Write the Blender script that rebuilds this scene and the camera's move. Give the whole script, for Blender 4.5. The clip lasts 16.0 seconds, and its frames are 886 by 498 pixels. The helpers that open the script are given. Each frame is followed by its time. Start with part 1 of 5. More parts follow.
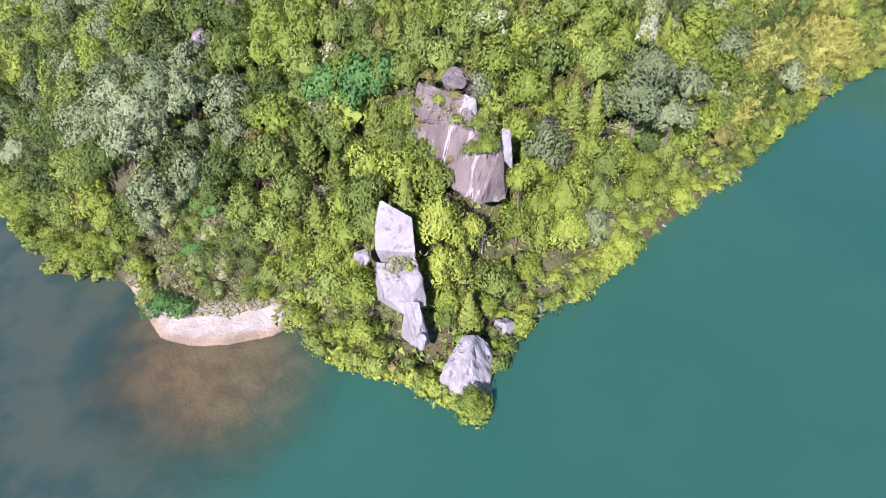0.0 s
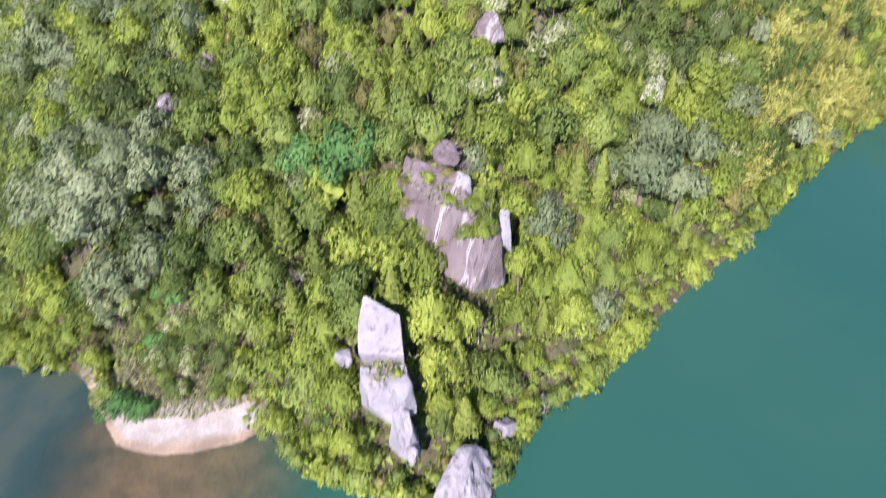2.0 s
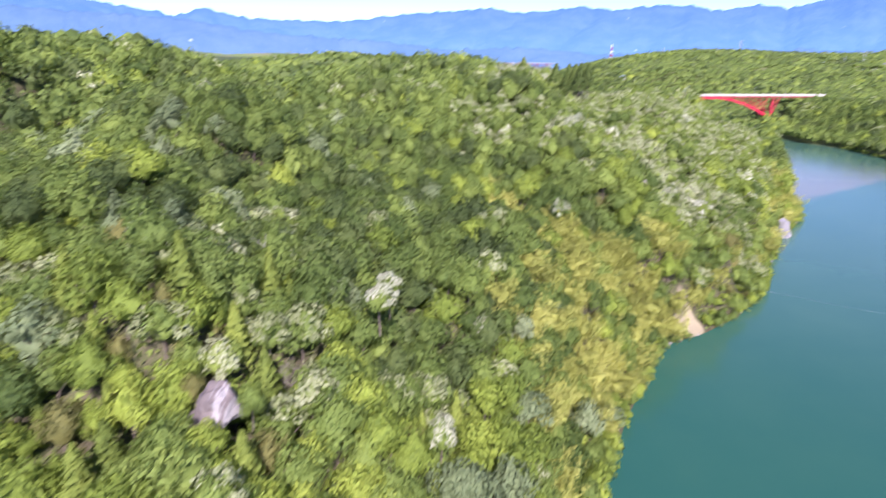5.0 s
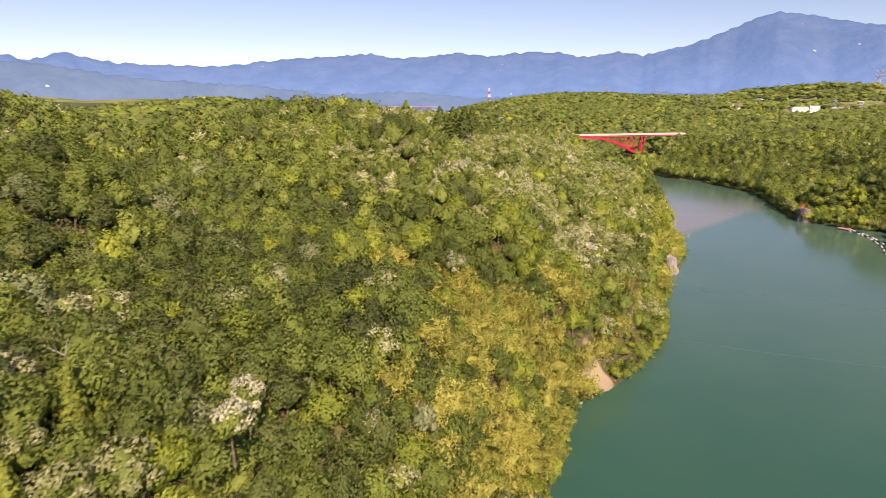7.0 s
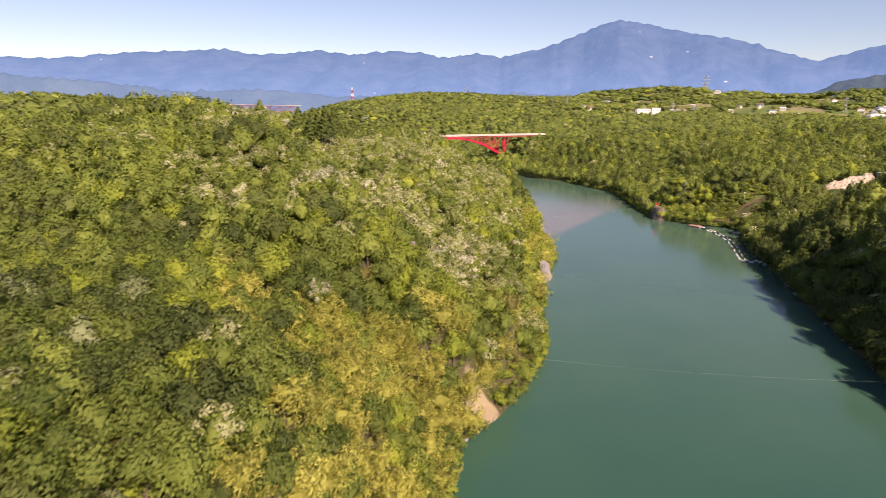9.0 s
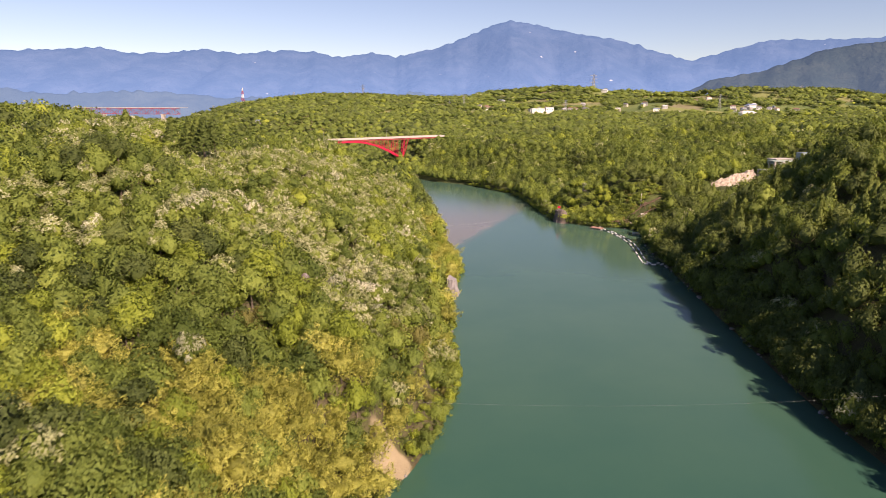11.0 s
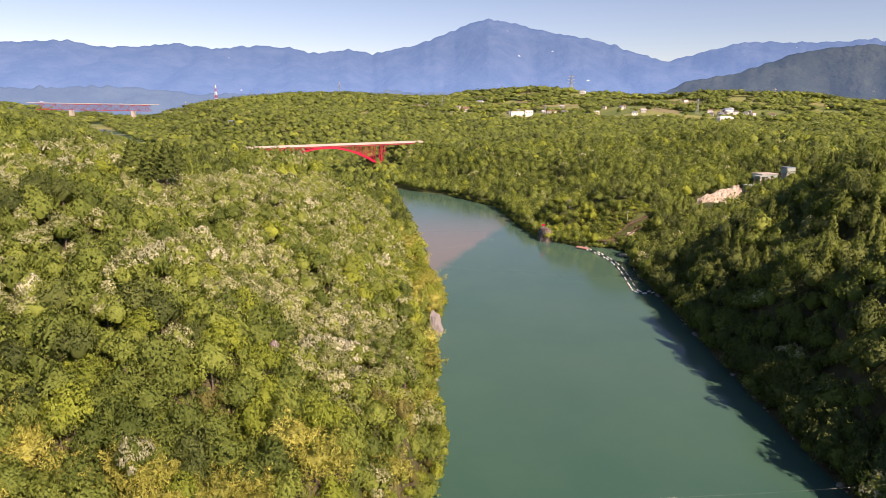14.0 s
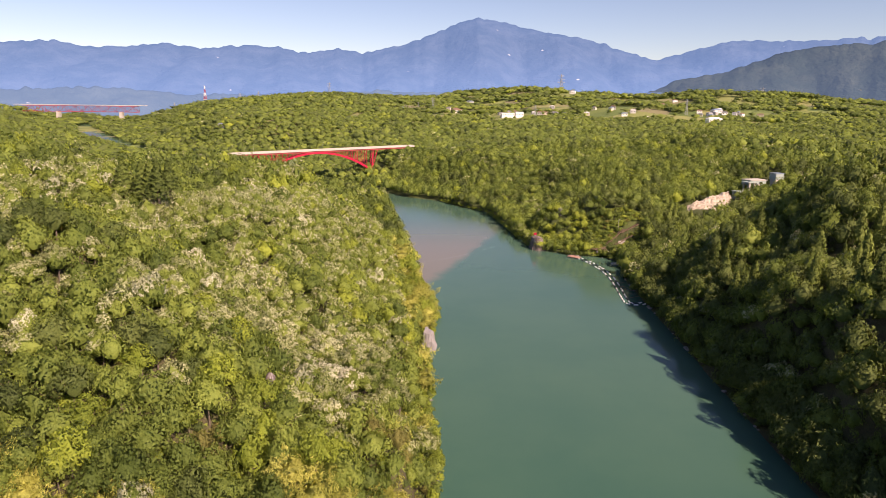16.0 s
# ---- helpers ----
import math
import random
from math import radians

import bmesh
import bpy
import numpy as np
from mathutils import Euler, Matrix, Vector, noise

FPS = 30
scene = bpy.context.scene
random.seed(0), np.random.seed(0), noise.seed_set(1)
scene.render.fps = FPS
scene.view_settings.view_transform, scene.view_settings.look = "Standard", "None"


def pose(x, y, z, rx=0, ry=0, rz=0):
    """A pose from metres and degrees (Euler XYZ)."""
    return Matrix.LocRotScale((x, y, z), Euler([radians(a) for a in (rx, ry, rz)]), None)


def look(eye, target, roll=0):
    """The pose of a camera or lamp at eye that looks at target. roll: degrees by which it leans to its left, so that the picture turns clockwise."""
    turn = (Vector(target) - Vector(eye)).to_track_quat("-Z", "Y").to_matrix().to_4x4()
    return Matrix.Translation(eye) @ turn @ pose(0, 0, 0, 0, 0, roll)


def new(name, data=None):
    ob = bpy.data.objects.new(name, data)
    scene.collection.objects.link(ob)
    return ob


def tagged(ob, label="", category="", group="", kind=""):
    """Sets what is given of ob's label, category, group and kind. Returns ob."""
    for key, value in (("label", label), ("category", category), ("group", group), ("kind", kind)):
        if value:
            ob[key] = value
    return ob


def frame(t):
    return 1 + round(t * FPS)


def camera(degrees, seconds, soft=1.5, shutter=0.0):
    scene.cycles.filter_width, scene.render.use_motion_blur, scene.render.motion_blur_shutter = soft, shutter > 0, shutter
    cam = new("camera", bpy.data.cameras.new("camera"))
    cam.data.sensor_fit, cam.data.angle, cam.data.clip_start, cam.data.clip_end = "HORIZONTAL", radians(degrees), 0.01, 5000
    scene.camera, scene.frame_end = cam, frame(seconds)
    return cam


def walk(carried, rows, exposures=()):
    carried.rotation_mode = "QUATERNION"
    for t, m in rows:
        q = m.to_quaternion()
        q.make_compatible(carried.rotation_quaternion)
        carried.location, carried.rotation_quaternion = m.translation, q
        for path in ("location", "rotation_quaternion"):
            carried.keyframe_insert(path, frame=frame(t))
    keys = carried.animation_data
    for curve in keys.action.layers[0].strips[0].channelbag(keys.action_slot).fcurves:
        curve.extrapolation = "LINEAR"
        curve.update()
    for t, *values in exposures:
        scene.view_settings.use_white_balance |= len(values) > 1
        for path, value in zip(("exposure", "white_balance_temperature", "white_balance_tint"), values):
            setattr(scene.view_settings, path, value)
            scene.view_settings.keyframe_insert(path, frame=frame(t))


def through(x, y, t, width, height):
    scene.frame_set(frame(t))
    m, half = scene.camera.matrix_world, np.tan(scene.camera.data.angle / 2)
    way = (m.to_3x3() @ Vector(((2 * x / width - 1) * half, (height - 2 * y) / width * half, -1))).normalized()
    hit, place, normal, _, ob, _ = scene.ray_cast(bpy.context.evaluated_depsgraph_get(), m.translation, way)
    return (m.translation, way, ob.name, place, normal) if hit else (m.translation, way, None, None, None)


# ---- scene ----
cam = camera(70.11, 16.0, soft=0.55, shutter=0.6)
PATH = [
    (0, (58.46, -106.74, 76.78), (-5.26, -69.07, 9.55), -1.04),
    (0.5, (56.53, -105.57, 76.67), (-7.14, -67.95, 9.36), -1.08),
    (1, (53.89, -103.94, 76.82), (-9.60, -66.43, 9.28), -1.10),
    (1.5, (50.62, -102.11, 76.95), (-12.62, -64.54, 9.20), -0.99),
    (2, (46.62, -99.72, 77.06), (-18.40, -59.39, 12.67), -0.82),
    (2.5, (42.77, -97.06, 77.38), (-26.87, -49.50, 23.64), -0.62),
    (3, (38.62, -94.18, 77.47), (-34.05, -39.56, 35.80), -0.39),
    (3.5, (34.81, -91.20, 76.91), (-37.96, -31.43, 43.28), -0.40),
    (4, (30.71, -87.38, 76.76), (-38.91, -23.94, 43.16), -0.27),
    (4.5, (27.14, -83.41, 76.85), (-34.97, -12.61, 43.23), 0.20),
    (5, (23.58, -79.29, 77.19), (-30.26, -0.15, 48.24), 0.74),
    (5.2, (22.37, -77.69, 77.10), (-28.99, 4.09, 51.13), 0.89),
    (7.3, (12.45, -57.72, 76.71), (-24.78, 32.29, 54.09), 0.44),
    (7.5, (11.57, -55.70, 76.86), (-23.49, 35.17, 54.19), 0.59),
    (8, (9.74, -50.81, 77.02), (-19.94, 42.00, 54.50), 0.67),
    (8.5, (8.31, -46.02, 77.35), (-16.45, 48.23, 54.89), 0.71),
    (9, (6.89, -40.78, 77.87), (-13.30, 54.55, 55.41), 0.81),
    (9.5, (5.87, -35.73, 78.75), (-9.89, 60.44, 56.32), 0.85),
    (10, (4.92, -30.63, 79.72), (-6.57, 66.13, 57.23), 0.96),
    (10.2, (4.96, -28.84, 79.94), (-4.94, 68.10, 57.49), 0.68),
    (12.3, (3.21, -8.38, 85.62), (1.54, 89.04, 63.10), 0.94),
    (12.5, (3.06, -6.82, 86.54), (1.55, 90.57, 63.89), 0.95),
    (13, (2.55, -3.95, 88.45), (1.05, 93.42, 65.72), 0.93),
    (13.5, (1.71, -1.98, 90.41), (0.23, 95.37, 67.57), 0.90),
    (14, (0.97, -0.78, 92.32), (-0.47, 96.54, 69.40), 0.87),
    (14.5, (0.57, -0.31, 94.31), (-0.83, 96.99, 71.28), 0.82),
    (15, (0.30, -0.20, 96.32), (-0.74, 97.10, 73.25), 0.77),
    (15.5, (0.12, -0.03, 98.16), (-0.44, 97.26, 75.04), 0.72),
    (16, (0.01, 0.01, 99.97), (-0.01, 97.28, 76.78), 0.71),
]
EXPOSURES = [(0.0, 1.40, 5800, 30), (5.2, 1.40, 5800, 30), (7.3, 0.92, 8500, 33), (16.0, 0.92, 8500, 33)]
walk(cam, [(t, look(eye, target, roll)) for t, eye, target, roll in PATH], EXPOSURES)
# ---- world and sun ----
SUN_AZ, SUN_EL = 140.0, 39.0
world = bpy.data.worlds.new("world")
scene.world = world
world.use_nodes = True
sky = world.node_tree.nodes.new("ShaderNodeTexSky")
sky.sky_type = "NISHITA"
sky.sun_disc = False
sky.sun_elevation, sky.sun_rotation = radians(SUN_EL), radians(SUN_AZ)
sky.altitude, sky.air_density, sky.dust_density, sky.ozone_density = 1000, 1.0, 0.05, 5.5
background = world.node_tree.nodes["Background"]
background.inputs["Strength"].default_value = 0.074
world.node_tree.links.new(sky.outputs[0], background.inputs["Color"])

sun = new("sun", bpy.data.lights.new("sun", "SUN"))
sun.data.energy, sun.data.angle, sun.data.color = 4.3, radians(0.53), (1.0, 0.93, 0.82)
TO_SUN = Vector((math.sin(radians(SUN_AZ)) * math.cos(radians(SUN_EL)), math.cos(radians(SUN_AZ)) * math.cos(radians(SUN_EL)), math.sin(radians(SUN_EL))))
sun.matrix_world = look((0, 0, 300), Vector((0, 0, 300)) - TO_SUN)


# ---- materials ----
class Nodes:
    """A node material under construction."""

    def __init__(self, name, roughness=0.7, metallic=0.0, specular=0.3):
        self.mat = bpy.data.materials.new(name)
        self.mat.use_nodes = True
        self.tree = self.mat.node_tree
        self.bsdf = self.tree.nodes["Principled BSDF"]
        self.out = self.tree.nodes["Material Output"]
        self.bsdf.inputs["Roughness"].default_value = roughness
        self.bsdf.inputs["Metallic"].default_value = metallic
        self.bsdf.inputs["Specular IOR Level"].default_value = specular
        self.place = self.add("ShaderNodeNewGeometry").outputs["Position"]

    def add(self, kind, **sets):
        node = self.tree.nodes.new(kind)
        for key, value in sets.items():
            setattr(node, key, value)
        return node

    def link(self, a, b):
        self.tree.links.new(a, b)

    def noise(self, scale, detail=3.0, rough=0.55, vector=None):
        n = self.add("ShaderNodeTexNoise")
        n.inputs["Scale"].default_value, n.inputs["Detail"].default_value, n.inputs["Roughness"].default_value = scale, detail, rough
        self.link(vector or self.place, n.inputs["Vector"])
        return n.outputs["Fac"]

    def stretched(self, x, y, z):
        m = self.add("ShaderNodeVectorMath", operation="MULTIPLY")
        m.inputs[1].default_value = (x, y, z)
        self.link(self.place, m.inputs[0])
        return m.outputs[0]

    def ramp(self, fac, stops):
        r = self.add("ShaderNodeValToRGB")
        el = r.color_ramp.elements
        while len(el) < len(stops):
            el.new(0.5)
        for e, (at, col) in zip(el, stops):
            e.position, e.color = at, (*col, 1)
        self.link(fac, r.inputs["Fac"])
        return r.outputs["Color"]

    def maths(self, op, a, b=0.0, clamp=False):
        m = self.add("ShaderNodeMath", operation=op, use_clamp=clamp)
        for n, v in enumerate((a, b)):
            if isinstance(v, (int, float)):
                m.inputs[n].default_value = v
            else:
                self.link(v, m.inputs[n])
        return m.outputs[0]

    def mix(self, fac, a, b, kind="MIX"):
        m = self.add("ShaderNodeMix", data_type="RGBA", blend_type=kind)
        for sock, v in ((m.inputs["Factor"], fac), (m.inputs[6], a), (m.inputs[7], b)):
            if isinstance(v, tuple):
                sock.default_value = (*v, 1)
            elif isinstance(v, (int, float)):
                sock.default_value = v
            else:
                self.link(v, sock)
        return m.outputs[2]

    def span(self, value, lo, hi):
        """0 below lo, 1 above hi, smooth between."""
        m = self.add("ShaderNodeMapRange", interpolation_type="SMOOTHSTEP")
        m.inputs["From Min"].default_value, m.inputs["From Max"].default_value = lo, hi
        self.link(value, m.inputs["Value"])
        return m.outputs["Result"]

    def colour(self, socket):
        self.link(socket, self.bsdf.inputs["Base Color"])
        return self

    def bump(self, height, strength=0.5, distance=0.1):
        b = self.add("ShaderNodeBump")
        b.inputs["Strength"].default_value, b.inputs["Distance"].default_value = strength, distance
        self.link(height, b.inputs["Height"])
        self.link(b.outputs["Normal"], self.bsdf.inputs["Normal"])
        return self


def leaf_material(name, dark, mid, light, gloss=0.5, through=0.34):
    """Leaves whose tone differs a little from tree to tree, from spray to spray and over the crown."""
    n = Nodes(name, gloss, specular=0.14)
    tree = n.maths("ADD", n.add("ShaderNodeObjectInfo").outputs["Random"], n.add("ShaderNodeAttribute", attribute_name="tint").outputs["Fac"])
    tree = n.maths("PINGPONG", tree, 1.0)
    spray = n.add("ShaderNodeNewGeometry").outputs["Random Per Island"]
    patch, clump, grain = n.noise(0.045, 2.0), n.noise(0.9, 4.0, 0.7), n.noise(4.5, 3.0, 0.7)
    f = n.maths("ADD", n.maths("MULTIPLY", tree, 0.50), n.maths("MULTIPLY", spray, 0.34))
    f = n.maths("ADD", f, n.maths("MULTIPLY", n.maths("SUBTRACT", patch, 0.41), 0.7))
    f = n.maths("ADD", f, n.maths("MULTIPLY", n.maths("SUBTRACT", clump, 0.5), 0.6))
    f = n.maths("ADD", f, n.maths("MULTIPLY", n.maths("SUBTRACT", grain, 0.5), 0.9), True)
    col = n.ramp(f, [(0.0, dark), (0.5, mid), (1.0, light)])
    n.colour(col).bump(n.maths("ADD", n.maths("MULTIPLY", clump, 2.2), grain), 0.45, 0.3)
    t = n.add("ShaderNodeBsdfTranslucent")
    n.link(n.mix(1.0, col, (1.0, 0.95, 0.5), "MULTIPLY"), t.inputs["Color"])
    m = n.add("ShaderNodeMixShader")
    m.inputs[0].default_value = through
    n.link(n.bsdf.outputs[0], m.inputs[1])
    n.link(t.outputs[0], m.inputs[2])
    n.link(m.outputs[0], n.out.inputs["Surface"])
    return n.mat


LEAF = {
    "lime": leaf_material("leaves_lime", (0.109, 0.158, 0.030), (0.247, 0.318, 0.051), (0.402, 0.465, 0.082)),
    "green": leaf_material("leaves_green", (0.080, 0.124, 0.032), (0.185, 0.250, 0.056), (0.309, 0.380, 0.088)),
    "dark": leaf_material("leaves_evergreen", (0.037, 0.058, 0.020), (0.101, 0.140, 0.043), (0.191, 0.240, 0.072)),
    "silver": leaf_material("leaves_silver", (0.125, 0.158, 0.062), (0.320, 0.350, 0.172), (0.620, 0.630, 0.440), 0.45, 0.30),
    "blossom": leaf_material("leaves_blossom", (0.250, 0.280, 0.170), (0.470, 0.480, 0.340), (0.740, 0.730, 0.590), 0.6, 0.25),
    "olive": leaf_material("leaves_olive", (0.098, 0.105, 0.034), (0.206, 0.200, 0.064), (0.319, 0.290, 0.096)),
    "bamboo": leaf_material("leaves_bamboo", (0.216, 0.235, 0.056), (0.438, 0.452, 0.114), (0.644, 0.630, 0.192), 0.5, 0.40),
    "conifer": leaf_material("needles_cedar", (0.041, 0.062, 0.018), (0.108, 0.150, 0.037), (0.201, 0.250, 0.061), 0.6, 0.15),
    "moss": leaf_material("needles_cypress", (0.077, 0.115, 0.026), (0.185, 0.235, 0.046), (0.309, 0.360, 0.072), 0.6, 0.25),
    "deep": leaf_material("leaves_deep_green", (0.054, 0.088, 0.024), (0.128, 0.182, 0.043), (0.221, 0.285, 0.069)),
    "pine": leaf_material("needles_pine", (0.090, 0.122, 0.056), (0.185, 0.230, 0.108), (0.310, 0.355, 0.190), 0.5, 0.2),
    "twig": leaf_material("twigs_bare", (0.130, 0.105, 0.090), (0.220, 0.182, 0.160), (0.320, 0.275, 0.240), 0.8, 0.1),
    "fresh": leaf_material("leaves_fresh", (0.055, 0.140, 0.040), (0.125, 0.260, 0.070), (0.200, 0.360, 0.105)),
    "grass": leaf_material("blades_grass", (0.120, 0.155, 0.050), (0.225, 0.240, 0.098), (0.410, 0.380, 0.215), 0.7, 0.2),
}

n = Nodes("bark", 0.85)
n.colour(n.ramp(n.noise(6, 4, vector=n.stretched(1, 1, 0.2)), [(0.25, (0.055, 0.040, 0.030)), (0.75, (0.220, 0.180, 0.145))])).bump(n.noise(14, 3, vector=n.stretched(1, 1, 0.15)), 0.6, 0.05)
BARK = n.mat

n = Nodes("forest_floor", 0.95)
axis = n.add("ShaderNodeSeparateXYZ")
n.link(n.place, axis.inputs[0])


def oval(n, x, y, rx, ry, wobble, scale=0.25, inner=0.75, outer=1.15):
    """About 1 inside an uneven oval on the plan, 0 outside."""
    a = n.maths("POWER", n.maths("ABSOLUTE", n.maths("DIVIDE", n.maths("SUBTRACT", axis.outputs[0], x), rx)), 2.0)
    b = n.maths("POWER", n.maths("ABSOLUTE", n.maths("DIVIDE", n.maths("SUBTRACT", axis.outputs[1], y), ry)), 2.0)
    r = n.maths("ADD", n.maths("ADD", a, b), n.maths("MULTIPLY", n.maths("SUBTRACT", n.noise(scale, 4), 0.5), wobble))
    return n.maths("SUBTRACT", 1.0, n.span(r, inner, outer))


litter = n.mix(n.span(n.noise(0.35, 5), 0.35, 0.7), (0.050, 0.042, 0.024), (0.070, 0.085, 0.026))
litter = n.mix(n.span(n.noise(3.0, 4), 0.4, 0.7), litter, (0.11, 0.092, 0.055))
grains = n.mix(n.span(n.noise(0.5, 5), 0.3, 0.7), (0.37, 0.34, 0.30), (0.29, 0.255, 0.215))
wet = n.mix(n.span(n.noise(0.25, 5), 0.35, 0.65), (0.34, 0.255, 0.175), (0.22, 0.165, 0.115))
grains = n.mix(n.span(axis.outputs[2], 0.10, 0.34), wet, grains)
sandy = n.maths("MULTIPLY", oval(n, -21, -107, 17, 15, 0.7), n.maths("SUBTRACT", 1.0, n.span(axis.outputs[2], 1.0, 2.2)))
sandy = n.maths("MAXIMUM", sandy, n.maths("SUBTRACT", 1.0, n.span(axis.outputs[2], -0.1, 0.0)))
litter = n.mix(n.maths("MULTIPLY", n.span(axis.outputs[1], 180, 420), 0.8), litter, n.mix(n.span(n.noise(0.08, 5), 0.35, 0.65), (0.045, 0.066, 0.022), (0.085, 0.115, 0.036)))
near = n.mix(oval(n, -13.6, 106.5, 4.6, 5.4, 0.6), n.mix(sandy, litter, grains), n.mix(n.noise(0.8, 5), (0.34, 0.285, 0.185), (0.25, 0.205, 0.135)))
cells = n.add("ShaderNodeTexVoronoi")
cells.inputs["Scale"].default_value = 0.014
n.link(n.place, cells.inputs["Vector"])
plots = n.add("ShaderNodeSeparateColor")
n.link(cells.outputs["Color"], plots.inputs[0])
fields = n.ramp(plots.outputs[0], [(0.0, (0.10, 0.15, 0.045)), (0.4, (0.17, 0.21, 0.065)), (0.75, (0.24, 0.25, 0.095)), (1.0, (0.20, 0.18, 0.11))])
n.colour(n.mix(n.span(axis.outputs[1], 1080, 1180), near, fields)).bump(n.noise(1.6, 5), 0.6, 0.4)
FLOOR = n.mat

n = Nodes("granite", 0.8, specular=0.35)
streak = n.noise(0.9, 5, 0.65, n.stretched(1.0, 1.0, 0.16))
base = n.mix(n.span(n.noise(0.35, 4), 0.3, 0.75), (0.305, 0.290, 0.295), (0.225, 0.212, 0.218))
base = n.mix(n.span(streak, 0.52, 0.72), base, (0.115, 0.100, 0.100))
base = n.mix(n.span(n.noise(9, 4), 0.55, 0.8), base, (0.16, 0.15, 0.145))
n.colour(base).bump(n.noise(2.2, 6, 0.65), 0.7, 0.25)
GRANITE = n.mat

n = Nodes("dark_granite", 0.85, specular=0.3)
strike = n.add("ShaderNodeVectorMath", operation="DOT_PRODUCT")
strike.inputs[1].default_value = (0.92, 0.37, 0.0)
n.link(n.place, strike.inputs[0])
fall = n.add("ShaderNodeVectorMath", operation="DOT_PRODUCT")
fall.inputs[1].default_value = (0.0, 0.0, 0.12)
n.link(n.place, fall.inputs[0])
sheet = n.add("ShaderNodeCombineXYZ")
n.link(strike.outputs["Value"], sheet.inputs[0])
n.link(fall.outputs["Value"], sheet.inputs[1])
streak = n.noise(0.75, 5, 0.65, sheet.outputs[0])
base = n.mix(n.span(n.noise(0.3, 4), 0.3, 0.7), (0.120, 0.095, 0.090), (0.185, 0.153, 0.146))
base = n.mix(n.span(streak, 0.54, 0.60), base, (0.33, 0.300, 0.295))
base = n.mix(n.span(n.noise(1.5, 4, 0.6, sheet.outputs[0]), 0.55, 0.66), base, (0.085, 0.068, 0.070))
base = n.mix(n.span(n.noise(7, 4), 0.58, 0.8), base, (0.075, 0.060, 0.058))
n.colour(base).bump(n.noise(1.8, 6, 0.65), 0.8, 0.3)
DARK_GRANITE = n.mat


def plain(name, colour, roughness=0.6, metallic=0.0, vary=0.25, scale=1.5):
    """A painted or bare surface with some weathering."""
    n = Nodes(name, roughness, metallic)
    dull = tuple(c * (1 - vary) for c in colour)
    f = n.mix(n.span(n.noise(scale, 5), 0.35, 0.7), colour, dull)
    n.colour(n.mix(n.span(n.noise(scale * 9, 3), 0.6, 0.8), f, tuple(c * (1 - vary * 1.4) for c in colour))).bump(n.noise(scale * 12, 3), 0.15, 0.02)
    return n.mat


RED = plain("red_paint", (0.56, 0.018, 0.060), 0.45, vary=0.2)
RUST_RED = plain("faded_red_paint", (0.40, 0.060, 0.070), 0.6)
CONCRETE = plain("concrete", (0.50, 0.47, 0.43), 0.85)
ASPHALT = plain("asphalt", (0.055, 0.055, 0.055), 0.9)
STEEL = plain("galvanised_steel", (0.45, 0.47, 0.48), 0.45, 0.6)
WHITE = plain("white_wall", (0.78, 0.77, 0.74), 0.7, vary=0.12)
TIMBER = plain("weathered_timber", (0.20, 0.14, 0.10), 0.85)
BLACK = plain("black_float", (0.02, 0.02, 0.022), 0.5)


# ---- land form ----
# The shore: up the river along the wooded bank, round behind the arch bridge, and back down the other bank.
SHORE_A = [(-900, -260), (-420, -230), (-250, -205), (-160, -170), (-110, -146), (-78, -132), (-60, -128), (-45, -124.5), (-39.5, -117.5), (-35.5, -114), (-31, -113.4), (-26, -113), (-19.8, -112), (-16, -108.5), (-13.4, -104),
           (-11.4, -97.5), (-11.6, -93.2), (-7, -93), (-3.2, -92), (4, -86.5), (11, -81.5), (18.2, -78.3), (15, -74), (9.5, -66), (7, -58), (8, -52), (5.5, -40), (1.5, -22), (-1.5, -2), (-8, 22), (-12, 46), (-15, 72),
           (-16, 92), (-9, 107), (-4, 125), (0, 154), (-3, 185), (-6, 238), (-2, 290), (-13, 338), (-28, 440), (-62, 640), (-150, 745), (-330, 940), (-620, 1200)]
SHORE_B = [(-800, 1400), (-1150, 2000), (-1330, 2500), (-1290, 2520), (-1080, 1960), (-690, 1370), (-560, 1200), (-260, 940), (-105, 735), (-42, 652), (-6, 628), (40, 560), (58, 440),
           (62, 420), (76, 413), (85, 405), (100, 403), (112, 394), (109, 372), (104, 345), (103, 300), (102, 262), (100, 200), (99, 165), (99, 140), (103, 60), (118, -100), (150, -260), (300, -900), (-900, -900)]
SHORE = np.array(SHORE_A + SHORE_B, float)

# Heights of the treetops along the spurs and ridges of the hill on the near bank.
SPURS = [(-44, -106, 28), (-40, -112, 18), (-32, -97, 23), (-24, -96, 15), (-29, -104, 11), (0, -87, 11), (-11, -73, 22), (2, -52, 13), (-1, -26, 9), (-5, -8, 12), (-16, -39, 32),
         (-29, -63, 34), (-103, -51, 61), (-84, -38, 56), (-67, -56, 47), (-72, -67, 41), (-83, -26, 62), (-26, -51, 39), (-29, -28, 36), (-90, -67, 54), (-14, -9, 23), (-39, 20, 39),
         (-108, 14, 70), (-51, -18, 49), (-55, -35, 55), (-55, 12, 48), (-46, 40, 44), (-18, -83, 19), (-29, -83, 25), (-49, -96, 29), (-61, -78, 35), (-25, 8, 25)]
